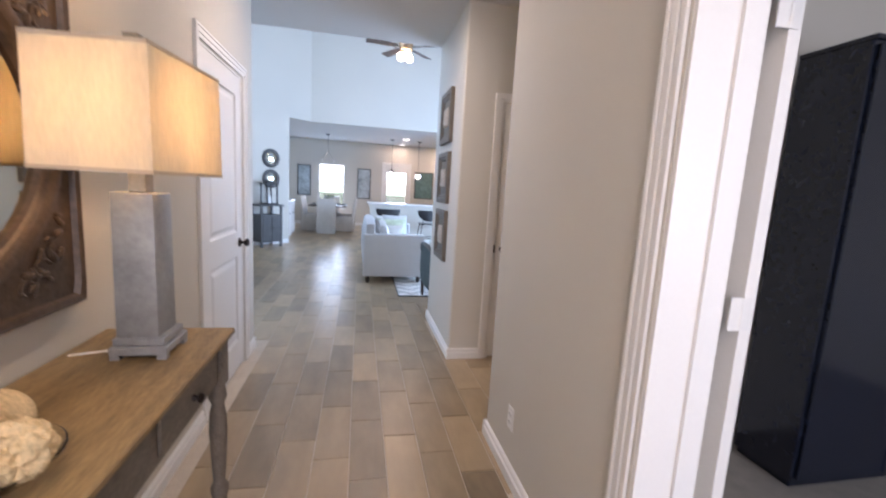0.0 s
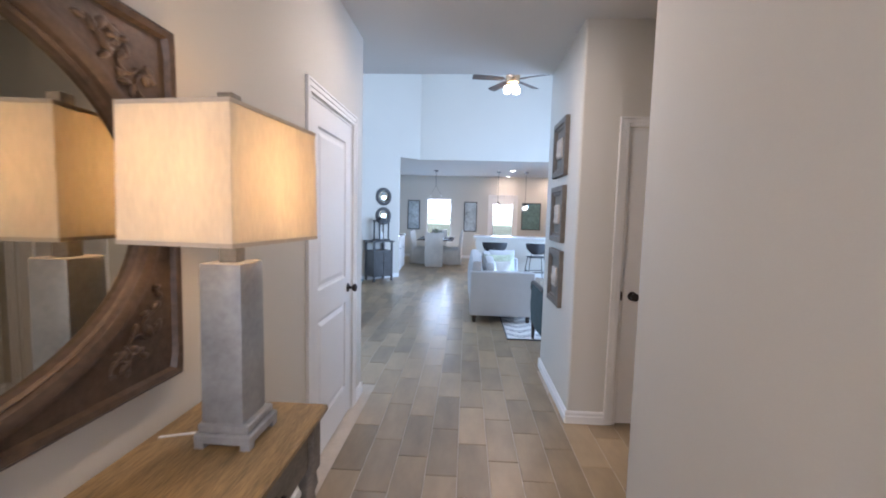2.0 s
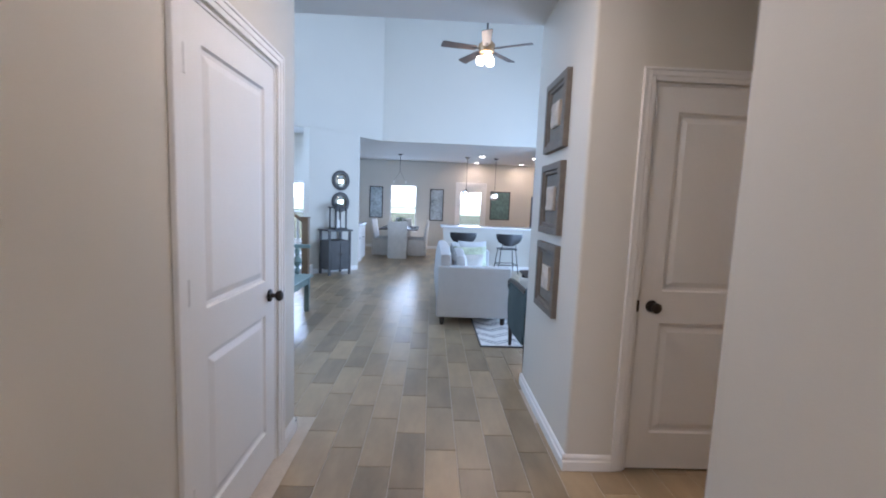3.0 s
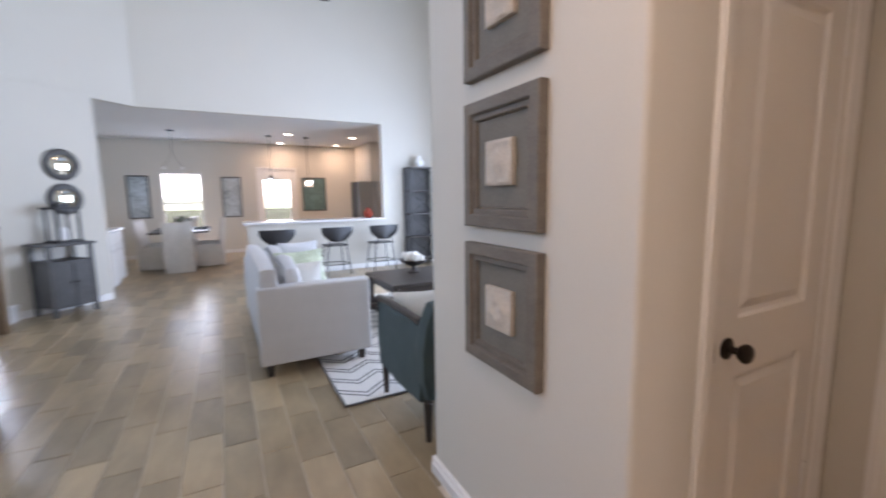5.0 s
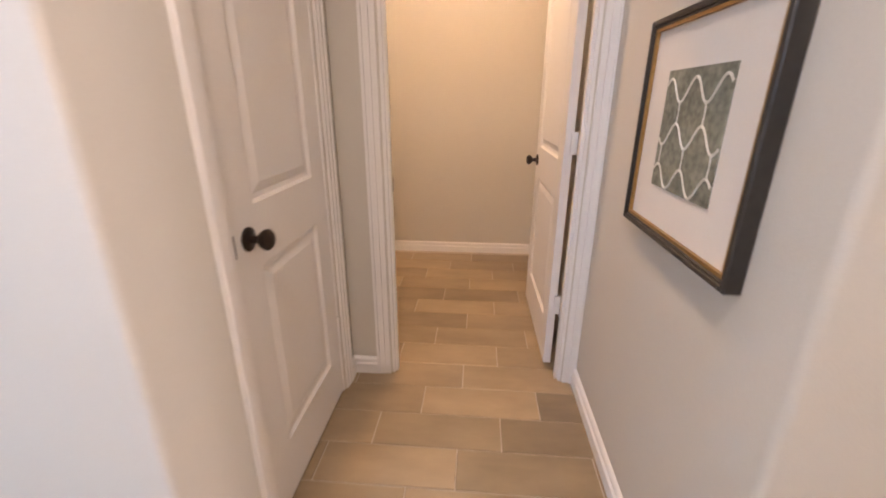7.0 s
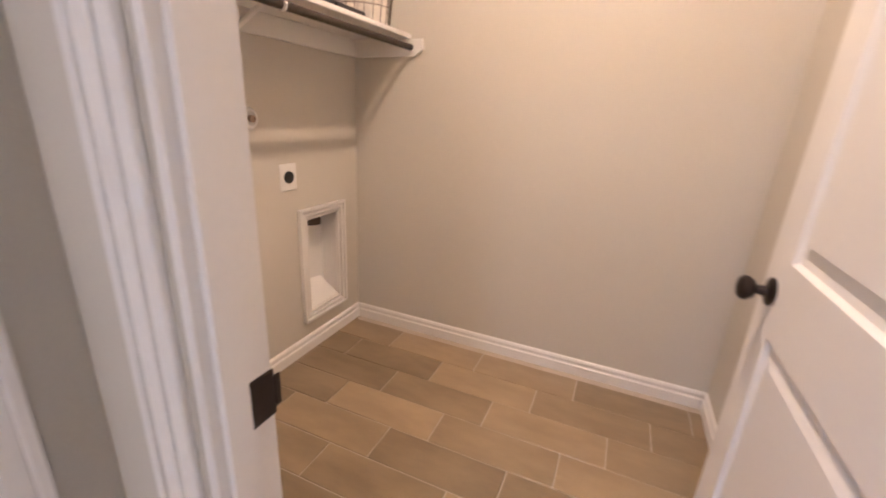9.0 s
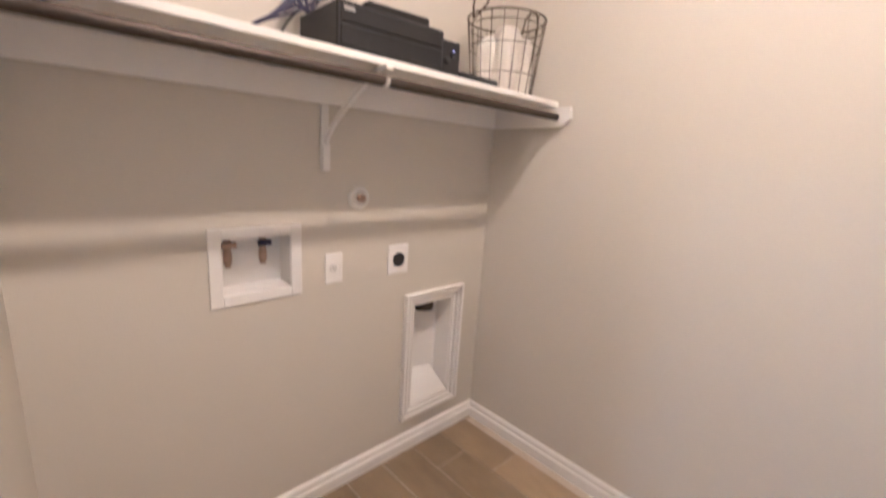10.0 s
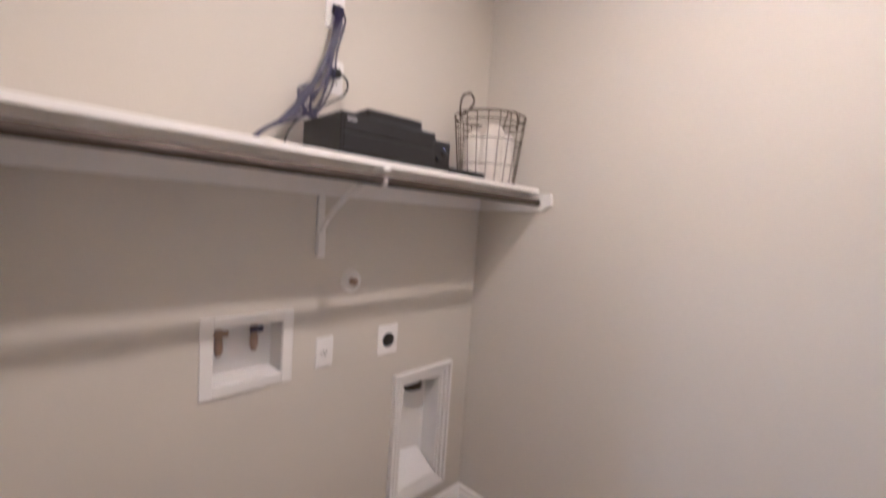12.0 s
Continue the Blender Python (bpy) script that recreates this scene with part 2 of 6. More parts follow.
def merge(bm, b, m=None):
    if m is not None:
        bmesh.ops.transform(b, matrix=m, verts=b.verts[:])
    me = bpy.data.meshes.new("tmp")
    b.to_mesh(me)
    bm.from_mesh(me)
    bpy.data.meshes.remove(me)
    b.free()


def tube(bm, p0, p1, r0, r1=None, seg=12):
    """A round bar from p0 to p1."""
    p0, p1 = Vector(p0), Vector(p1)
    d = p1 - p0
    m = Matrix.Translation((p0 + p1) / 2) @ d.to_track_quat("Z", "Y").to_matrix().to_4x4()
    bmesh.ops.create_cone(bm, cap_ends=True, segments=seg, radius1=r0, radius2=r0 if r1 is None else r1, depth=d.length, matrix=m)
    return bm


def ball(bm, c, r, sx=1, sy=1, sz=1, u=16, v=10):
    bmesh.ops.create_uvsphere(bm, u_segments=u, v_segments=v, radius=r, matrix=Matrix.Translation(c) @ Matrix.Diagonal((sx, sy, sz, 1)))
    return bm


def lathe(bm, profile, seg=20, at=(0, 0, 0), m=None):
    """A turned shape: profile is (radius, height) pairs."""
    rings = []
    for r, z in profile:
        rings.append([bm.verts.new(Vector((at[0] + r * math.cos(2 * math.pi * k / seg), at[1] + r * math.sin(2 * math.pi * k / seg), at[2] + z))) for k in range(seg)])
    for a, b in zip(rings, rings[1:]):
        for k in range(seg):
            bm.faces.new((a[k], a[(k + 1) % seg], b[(k + 1) % seg], b[k]))
    for ring, flip in ((rings[0], True), (rings[-1], False)):
        bm.faces.new(list(reversed(ring)) if flip else ring)
    if m is not None:
        bmesh.ops.transform(bm, matrix=m, verts=[v for ring in rings for v in ring])
    return bm


def prism(bm, pts, z0, z1):
    """An upright prism over the outline pts (x, y)."""
    a = [bm.verts.new((x, y, z0)) for x, y in pts]
    b = [bm.verts.new((x, y, z1)) for x, y in pts]
    n = len(pts)
    for k in range(n):
        bm.faces.new((a[k], a[(k + 1) % n], b[(k + 1) % n], b[k]))
    bm.faces.new(list(reversed(a)))
    bm.faces.new(b)
    bmesh.ops.recalc_face_normals(bm, faces=bm.faces[:])
    return bm


def sweep(bm, pts, r, seg=6):
    """A round cable through pts, smoothed."""
    P = [Vector(p) for p in pts]
    dense = []
    for k in range(len(P) - 1):
        p0, p1, p2, p3 = P[max(k - 1, 0)], P[k], P[k + 1], P[min(k + 2, len(P) - 1)]
        for s in range(6):
            u = s / 6
            dense.append(0.5 * ((2 * p1) + (p2 - p0) * u + (2 * p0 - 5 * p1 + 4 * p2 - p3) * u * u + (3 * p1 - p0 - 3 * p2 + p3) * u ** 3))
    dense.append(P[-1])
    rings = []
    for k, p in enumerate(dense):
        d = (dense[min(k + 1, len(dense) - 1)] - dense[max(k - 1, 0)]).normalized()
        q = d.to_track_quat("Z", "Y")
        rings.append([bm.verts.new(p + q @ Vector((r * math.cos(2 * math.pi * j / seg), r * math.sin(2 * math.pi * j / seg), 0))) for j in range(seg)])
    for a, b in zip(rings, rings[1:]):
        for j in range(seg):
            bm.faces.new((a[j], a[(j + 1) % seg], b[(j + 1) % seg], b[j]))
    bm.faces.new(list(reversed(rings[0])))
    bm.faces.new(rings[-1])
    return bm


def smooth(ob, degrees=35):
    me = ob.data
    for f in me.polygons:
        f.use_smooth = True
    me.set_sharp_from_angle(angle=radians(degrees))
    return ob


def part(name, bm, mat, parent=None, label="", round=True):
    """Links a bmesh as one mesh object, under its thing."""
    me = bpy.data.meshes.new(name)
    bm.to_mesh(me)
    bm.free()
    me.materials.append(mat)
    ob = new(name, me)
    if parent is not None:
        ob.parent = parent
    if label:
        tagged(ob, label)
    return smooth(ob) if round else ob


def thing(name, label, category, m=None, group="", kind=""):
    ob = new(name)
    ob.empty_display_size = 0.1
    if m is not None:
        ob.matrix_basis = m
    return tagged(ob, label, category, group, kind)


def boxes(*rows, bevel=0.0):
    bm = bmesh.new()
    for r in rows:
        box(bm, *r, bevel=bevel)
    return bm


def setting(name, bm, mat, label):
    return tagged(part(name, bm, mat), label, name.split("_")[0], kind="structure")


# ---- structure ----
XL, XR = -0.545, 1.015          # hall walls
YC0, YC1 = 2.42, 3.475          # side passage
XD0, XD1 = 2.137, 2.235          # laundry door wall
XE, YS, YN = 3.89, 2.36, 4.295  # laundry room
H, T, TR = 2.74, 0.115, 0.20
HX, LY, FY = 5.5, 10.6, 14.6    # great room height, header, far wall
EX, WX = 4.4, -4.4
DH = 2.045                      # door openings

setting("floor", boxes((WX, EX + 0.2, -1.7, FY + 0.1, -0.2, -0.0035)), M_GROUT, "sandy grout bed under wood-look plank tiles")
setting("floor_study", boxes((XR + TR + 0.001, EX, -1.5, 2.245, -0.003, 0.012)), M_CARPET, "taupe looped carpet in the study")

# hall, left: door opening from 2.735 to 3.525
setting("wall_hall_left", boxes((XL - T, XL, -1.5, 2.735, 0, H), (XL - T, XL, 3.525, 3.80, 0, H), (XL - T, XL, 2.735, 3.525, DH, H)), M_WALL, "smooth greige painted hall wall")
setting("wall_hall_left_return", boxes((WX, XL - T, 3.685, 3.80, 0, H)), M_WALL, "smooth greige painted wall")
setting("wall_closet_back", boxes((XL - 0.95, XL - 0.85, 2.3, 3.685, 0, H), (XL - 0.85, XL - T, 2.3, 2.4, 0, H)), M_WALL, "plain painted closet wall")
# hall, right: study door opening from 0.42 to 1.22
bm = boxes((XR, XR + TR, -1.5, 0.42, 0, H), (XR, XR + TR, 0.42, 1.225, DH, H))
prism(bm, [(XR + TR, 1.225), (XR + TR, YC0)] + [(XR + 0.018 - 0.018 * math.sin(a), YC0 - 0.018 + 0.018 * math.cos(a)) for a in (0, 0.39, 0.785, 1.18, 1.57)] + [(XR, 1.225)], 0, H)
setting("wall_hall_right", bm, M_WALL, "smooth greige painted hall wall")
# both gaps are made up, out of view, for the study and hall fill
setting("wall_front", boxes((WX, -0.12, -1.615, -1.5, 0, H), (0.60, 1.8, -1.615, -1.5, 0, H), (3.2, EX + T, -1.615, -1.5, 0, H), (1.8, 3.2, -1.615, -1.5, 0, 0.7), (1.8, 3.2, -1.615, -1.5, 2.3, H), (-0.12, 0.60, -1.615, -1.5, 2.2, H), (-0.12, 0.60, -1.615, -1.5, 0, 0.8)), M_WALL, "painted front wall with two assumed openings for added daylight")
# side passage
setting("wall_passage_south", boxes((XR + TR, XD0, YC0 - T, YC0, 0, H)), M_WALL, "smooth greige painted passage wall")
setting("wall_passage_north", boxes((1.995, 4.3, YN + T + 0.01, 4.56, 0, H), (1.995, XD0, YC1, YN + T + 0.01, 0, H)), M_WALL, "greige painted passage wall")
bm = boxes((1.335, 1.995, YC1, 4.56, DH, H))
prism(bm, [(1.335, 4.56)] + [(XR + 0.018 - 0.018 * math.sin(a), 4.542 + 0.018 * math.cos(a)) for a in (0, 0.39, 0.785, 1.18, 1.57)]
      + [(XR + 0.018 - 0.018 * math.cos(a), YC1 + 0.018 - 0.018 * math.sin(a)) for a in (0, 0.39, 0.785, 1.18, 1.57)] + [(1.335, YC1)], 0, H)
setting("wall_pictures", bm, M_WALL, "greige painted wall block carrying three framed reliefs")
setting("wall_passage_closet_back", boxes((1.335, 1.995, 4.2, 4.3, 0, DH)), M_WALL, "plain painted closet wall")
setting("wall_laundry_west", boxes((XD0, XD1, YS - T, 2.482, 0, H), (XD0, XD1, 3.285, YN + T, 0, H), (XD0, XD1, 2.482, 3.285, DH, H)), M_WALL, "greige painted wall round the laundry doorway")
setting("wall_laundry_north", boxes((XD1, 2.687, YN, YN + T, 0, H), (2.687, 2.903, YN, YN + T, 0, 0.903), (2.687, 2.903, YN, YN + T, 1.083, H), (2.903, 3.453, YN, YN + T, 0, H),
                                    (3.453, 3.691, YN, YN + T, 0.719, H), (3.453, 3.691, YN, YN + T, 0, 0.227), (3.691, XE + T, YN, YN + T, 0, H)), M_WALL, "greige painted laundry wall with recessed boxes")
setting("wall_laundry_east", boxes((XE, XE + T, YS - T, YN, 0, H)), M_WALL, "plain greige painted laundry wall")
setting("wall_laundry_south", boxes((XD1, XE, YS - T, YS, 0, H)), M_WALL, "plain greige painted laundry wall")
setting("wall_study_north", boxes((XR + TR, XD0, 2.245, YC0 - T, 0, H)), M_WALL, "plain painted study wall")
setting("wall_study_east", boxes((EX, EX + T, -1.5, 4.56, 0, H)), M_WALL, "plain painted study wall")
setting("ceiling_hall", boxes((WX, EX, -1.5, 4.56, H, H + 0.1)), M_CEIL, "flat pale ceiling of hall and laundry")

# great room, two storeys high
setting("wall_great_south", boxes((WX, EX, 4.46, 4.56, H + 0.1, HX)), M_WALL, "tall painted wall above the hall opening")
setting("wall_great_east", boxes((EX, EX + T, 4.56, 5.6, 0, HX), (EX, EX + T, 9.4, FY, 0, HX), (EX, EX + T, 5.6, 9.4, 0, 0.4), (EX, EX + T, 5.6, 9.4, 2.6, 3.4), (EX, EX + T, 5.6, 9.4, 5.0, HX)), M_WALL, "tall painted wall with assumed, unseen stacked window openings")
# high opening invented to admit the west fill lamp
setting("wall_great_west", boxes((WX - T, WX, 3.685, 5.0, 0, HX), (WX - T, WX, 8.8, 10.2, 0, HX), (WX - T, WX, 5.0, 8.8, 0, 2.5), (WX - T, WX, 5.0, 8.8, 4.3, HX)), M_WALL, "tall painted wall beside the stair with an added unseen light opening")
setting("ceiling_great", boxes((WX - T, EX + T, 4.46, LY + 0.2, HX, HX + 0.1)), M_CEIL, "high flat pale ceiling")
# header over bar and dining, with its splayed end
bm = bmesh.new()
prism(bm, [(EX, LY), (EX, LY + T), (-0.93, LY + T), (-2.66, 8.97), (-2.58, 8.89), (-0.88, LY)], H, HX)
prism(bm, [(-2.58, 8.89), (-2.66, 8.97), (-4.4, 8.97), (-4.4, 8.89)], H, HX)
setting("wall_header", bm, M_WALL, "tall splayed bulkhead wall in pale paint")
bm = bmesh.new()
prism(bm, [(EX, LY + T), (EX, FY), (-2.3, FY), (-4.4, 10.2), (-4.4, 8.97), (-2.66, 8.97), (-0.93, LY + T)], H, H + 0.1)
setting("ceiling_dining", bm, M_CEIL, "flat pale ceiling over dining room and kitchen")
# splayed niche wall
bm = bmesh.new()
prism(bm, [(-2.06, 9.26), (-1.27, 9.99), (-1.27, 10.1), (-2.17, 10.1), (-2.17, 9.26)], 0, H)
setting("wall_niche", bm, M_WALL, "splayed painted wall with two round mirrors")
setting("wall_stair_north", boxes((WX, -2.95, 10.0, 10.1, 0, H), (-2.22, -2.17, 10.0, 10.1, 0, H), (-2.95, -2.22, 10.0, 10.1, 0, 0.55), (-2.95, -2.22, 10.0, 10.1, 1.78, H)), M_WALL, "painted stair wall with a window")
setting("wall_dining_west", boxes((-2.3, -2.17, 10.1, FY, 0, H)), M_WALL, "painted dining room wall")
setting("wall_bar", boxes((0.52, 2.95, LY - 0.02, LY + 0.12, 0, 0.915), (2.95, EX, LY - 0.0, LY + 0.12, 0, H)), M_WALL, "painted half wall of the breakfast bar")
# far wall: window and glazed door
WIN = (-1.09, -0.24, 0.55, 2.0)
GD = (1.15, 1.79, 0.02, 2.05)
setting("wall_far", boxes((-2.3, WIN[0], FY, FY + 0.14, 0, H), (WIN[1], GD[0] - 0.1, FY, FY + 0.14, 0, H), (WIN[0], WIN[1], FY, FY + 0.14, 0, WIN[2]), (WIN[0], WIN[1], FY, FY + 0.14, WIN[3], H),
                          (GD[1] + 0.1, EX, FY, FY + 0.14, 0, H), (GD[0] - 0.1, GD[1] + 0.1, FY, FY + 0.14, 2.08, H)), M_WALL, "painted dining room wall with a window and a glazed door")
setting("wall_kitchen_block", boxes((3.55, EX, 13.2, FY, 0, H)), M_WALL, "painted kitchen wall return")


# ---- floor tiles last of the structure, see the end ----
def baseboard(name, p0, p1, out, height=0.088):
    """A moulded skirting from p0 to p1; out is the way it faces."""
    p0, p1, out = Vector((*p0, 0)), Vector((*p1, 0)), Vector((*out, 0))
    prof = [(0, 0), (0.016, 0), (0.016, 0.050), (0.009, 0.056), (0.008, 0.066), (0.012, 0.071), (0.010, 0.080), (0.003, 0.087), (0, height)]
    bm = bmesh.new()
    a = [bm.verts.new(p0 + out * d + Vector((0, 0, z))) for d, z in prof]
    b = [bm.verts.new(p1 + out * d + Vector((0, 0, z))) for d, z in prof]
    for k in range(len(prof)):
        j = (k + 1) % len(prof)
        bm.faces.new((a[k], a[j], b[j], b[k]))
    bm.faces.new(a), bm.faces.new(list(reversed(b)))
    bmesh.ops.recalc_face_normals(bm, faces=bm.faces[:])
    return tagged(part(name, bm, M_TRIM), "white moulded baseboard along the wall", "baseboard", kind="structure")


for p0, p1, out in [((XL, -1.5), (XL, 2.665), (1, 0)), ((XL, 3.595), (XL, 3.80), (1, 0)), ((XL - T, 3.80), (XL + 0.015, 3.80), (0, 1)),
                    ((XR, 1.295), (XR, YC0), (-1, 0)), ((XR - 0.015, YC0), (XD0, YC0), (0, 1)), ((XR, YC1), (XR, 4.56), (-1, 0)), ((XR - 0.015, YC1), (1.265, YC1), (0, -1)),
                    ((2.065, YC1), (XD0, YC1), (0, -1)), ((XD0, 3.357), (XD0, YC1), (-1, 0)), ((XR - 0.015, 4.56), (EX, 4.56), (0, 1)),
                    ((XD1, YN), (3.30, YN), (0, -1)), ((3.30, YN), (XE, YN), (0, -1)), ((XE, YS), (XE, YN), (-1, 0)), ((XD1, YS), (XE, YS), (0, 1)), ((XD1, 3.357), (XD1, YN), (1, 0)),
                    ((-2.3, FY), (GD[0] - 0.17, FY), (0, -1)), ((GD[1] + 0.17, FY), (3.55, FY), (0, -1)), ((-2.06, 9.26), (-1.27, 9.99), (0.68, -0.73)), ((WX, 3.80), (XL - T, 3.80), (0, 1)),
                    ((0.52, LY - 0.02), (2.95, LY - 0.02), (0, -1)), ((2.95, LY), (EX, LY), (0, -1))]:
    baseboard("baseboard", p0, p1, out)


def casing(m, w, h, jamb=T, stop=(0.045, 0.080)):
    """Door casing and jamb lining, in local x across the opening, y into the wall, z up; opening 0..w."""
    ob = thing("door_casing", "white moulded door casing and jamb", "door casing", m, kind="structure")
    for nm, y0, s in (("casing_front", 0, -1), ("casing_back", jamb, 1)):
        bm = bmesh.new()
        for lo, hi, d in ((0.006, 0.030, 0.011), (0.030, 0.056, 0.015), (0.056, 0.070, 0.019)):
            ya, yb = sorted((y0 + s * 0.0005, y0 + s * d))
            box(bm, -hi, -lo, ya, yb, 0, h + hi, bevel=0.002)
            box(bm, w + lo, w + hi, ya, yb, 0, h + hi, bevel=0.002)
            box(bm, -lo, w + lo, ya, yb, h + lo, h + hi, bevel=0.002)
        part(nm, bm, M_TRIM, ob)
    part("jamb", boxes((-0.004, 0.014, 0.002, jamb - 0.002, 0, h), (w - 0.014, w + 0.004, 0.002, jamb - 0.002, 0, h), (0.014, w - 0.014, 0.002, jamb - 0.002, h - 0.014, h + 0.004), bevel=0.0015), M_TRIM, ob)
    part("door_stop", boxes((0.014, 0.024, *stop, 0, h - 0.014), (w - 0.024, w - 0.014, *stop, 0, h - 0.014), (0.024, w - 0.024, *stop, h - 0.024, h - 0.014)), M_TRIM, ob)
    return ob


def panel_ring(bm, x0, x1, z0, z1, y, s):
    """A raised-and-fielded door panel: sloped sinking and raised field."""
    def ring(i, d):
        return [bm.verts.new((a, y + s * d, c)) for a, c in ((x0 + i, z0 + i), (x1 - i, z0 + i), (x1 - i, z1 - i), (x0 + i, z1 - i))]
    rings = [ring(0, 0), ring(0.008, 0.010), ring(0.022, 0.012), ring(0.050, 0.003)]
    for a, b in zip(rings, rings[1:]):
        for k in range(4):
            bm.faces.new((a[k], a[(k + 1) % 4], b[(k + 1) % 4], b[k]))
    bm.faces.new(rings[-1])


def door(m, w, h=2.02, hinge_x=0.0, leaf_side=0, label="white two-panel interior door, closed, with a dark knob"):
    """A two-panel leaf in local x 0..w, y 0..0.035; hinge_x 0 or w."""
    ob = thing("door", label, "door", m)
    bm = bmesh.new()
    th = 0.035
    st, pz = 0.115, ((0.205, 0.815), (0.985, h - 0.125))
    xs = [0, st, w - st, w]
    zs = [0, pz[0][0], pz[0][1], pz[1][0], pz[1][1], h]
    for y, s in ((0, 1), (th, -1)):
        for i in range(3):
            for k in range(5):
                if i == 1 and k in (1, 3):
                    panel_ring(bm, xs[1], xs[2], zs[k], zs[k + 1], y, s)
                else:
                    bm.faces.new([bm.verts.new((a, y, c)) for a, c in ((xs[i], zs[k]), (xs[i + 1], zs[k]), (xs[i + 1], zs[k + 1]), (xs[i], zs[k + 1]))])
    for q in ([(0, 0, 0), (0, th, 0), (0, th, h), (0, 0, h)], [(w, 0, 0), (w, th, 0), (w, th, h), (w, 0, h)], [(0, 0, h), (w, 0, h), (w, th, h), (0, th, h)], [(0, 0, 0), (w, 0, 0), (w, th, 0), (0, th, 0)]):
        bm.faces.new([bm.verts.new(v) for v in q])
    bmesh.ops.remove_doubles(bm, verts=bm.verts[:], dist=0.0004)
    bmesh.ops.recalc_face_normals(bm, faces=bm.faces[:])
    part("leaf", bm, M_DOOR, ob, round=False)
    kx = w - 0.065 if hinge_x == 0 else 0.065
    for y, s in ((0, -1), (th, 1)):
        k = part("door_knob", lathe(bmesh.new(), [(0.031, 0), (0.032, 0.005), (0.026, 0.009), (0.012, 0.012), (0.010, 0.030), (0.020, 0.036), (0.0275, 0.048), (0.0275, 0.056), (0.020, 0.064), (0.006, 0.067)], 24,
                 m=Matrix.Translation((kx, y, 0.905)) @ Matrix.Rotation(radians(90 if s < 0 else -90), 4, "X")), M_BRONZE, ob, "dark bronze round knob")
    lx = w if hinge_x == 0 else 0
    part("latch_plate", boxes((lx - 0.001, lx + 0.002, 0.006, 0.029, 0.875, 0.935) if hinge_x == 0 else (lx - 0.002, lx + 0.001, 0.006, 0.029, 0.875, 0.935)), M_BRONZE, ob)
    for z in (0.28, 1.02, 1.77):
        bm = bmesh.new()
        hy = (-0.004, 0.039, -0.002)[leaf_side]
        tube(bm, (hinge_x, hy, z), (hinge_x, hy, z + 0.09), 0.006)
        if leaf_side == 2:
            box(bm, hinge_x - 0.016, hinge_x + 0.001, -0.014, 0.012, z, z + 0.09)
        if leaf_side == 1:
            box(bm, hinge_x - 0.004, hinge_x + 0.001, 0.012, 0.075, z, z + 0.09)
        part("hinge", bm, M_HINGE, ob)
    return ob


# hall closet door on the left wall: local x runs along +y, faces the hall
casing(Matrix(((0, -1, 0, XL), (1, 0, 0, 2.735), (0, 0, 1, 0), (0, 0, 0, 1))), 0.79, DH)
door(Matrix(((0, -1, 0, XL - 0.006), (1, 0, 0, 2.751), (0, 0, 1, 0.012), (0, 0, 0, 1))), 0.758, hinge_x=0, label="white two-panel closet door in the hall, closed")
# passage closet door on its north wall, facing south
casing(pose(1.335, YC1, 0), 0.66, DH)
door(pose(1.351, YC1 + 0.006, 0.012), 0.628, hinge_x=0.628, label="white two-panel closet door in the passage, closed")
# laundry door, swung open into the room
casing(Matrix(((0, 1, 0, XD0), (-1, 0, 0, 3.285), (0, 0, 1, 0), (0, 0, 0, 1))), 0.803, DH, XD1 - XD0, (0.018, 0.052))
door(pose(XD1 + 0.018, 2.547, 0.022, 0, 0, 0.4) @ pose(0, -0.035, 0), 0.768, hinge_x=0, leaf_side=2, label="white two-panel laundry door standing open")
strike = thing("strike_plate", "dark bronze strike plate on the laundry door jamb", "strike plate", pose(XD0 + 0.076, 3.2695, 0.905))
part("plate", boxes((-0.020, 0.020, -0.0025, 0.002, -0.034, 0.034), (0.020, 0.030, -0.0025, 0.0, -0.024, 0.024), bevel=0.001), M_BRONZE, strike)
strike = thing("strike_plate", "dark bronze strike plate on the passage closet jamb", "strike plate", pose(1.3425, YC1 + 0.002, 0.917))
part("plate", boxes((-0.006, 0.006, -0.003, 0.002, -0.030, 0.030), bevel=0.001), M_BRONZE, strike)
# study door, swung open into the study
casing(Matrix(((0, -1, 0, XR + TR), (1, 0, 0, 0.42), (0, 0, 1, 0), (0, 0, 0, 1))), 0.805, DH, TR)
door(pose(1.300, 1.202, 0.022, 0, 0, 88), 0.765, hinge_x=0, leaf_side=1, label="white two-panel study door standing open")


def outlet(m, kind="duplex"):
    ob = thing("wall_outlet", "white plastic wall outlet plate", "outlet", m)
    part("plate", boxes((-0.035, 0.035, -0.006, 0, -0.057, 0.057), bevel=0.003), M_WHITE, ob)
    for z in (-0.020, 0.020) if kind == "duplex" else ():
        part("socket", boxes((-0.016, 0.016, -0.008, -0.005, z - 0.014, z + 0.014), bevel=0.002), M_WHITE, ob)
        part("slot", boxes((-0.008, -0.005, -0.0088, -0.007, z - 0.004, z + 0.006), (0.005, 0.008, -0.0088, -0.007, z - 0.004, z + 0.006)), M_BLACK, ob)
    if kind == "single":
        part("socket", lathe(bmesh.new(), [(0.017, 0), (0.017, 0.007), (0.014, 0.008)], 20, m=Matrix.Translation((0, -0.002, 0)) @ Matrix.Rotation(radians(90), 4, "X")), M_WHITE, ob)
        part("slot", boxes((-0.007, -0.004, -0.0108, -0.008, 0.001, 0.008), (0.004, 0.007, -0.0108, -0.008, 0.001, 0.008), (-0.002, 0.002, -0.0108, -0.008, -0.009, -0.005)), M_BLACK, ob)
    return ob


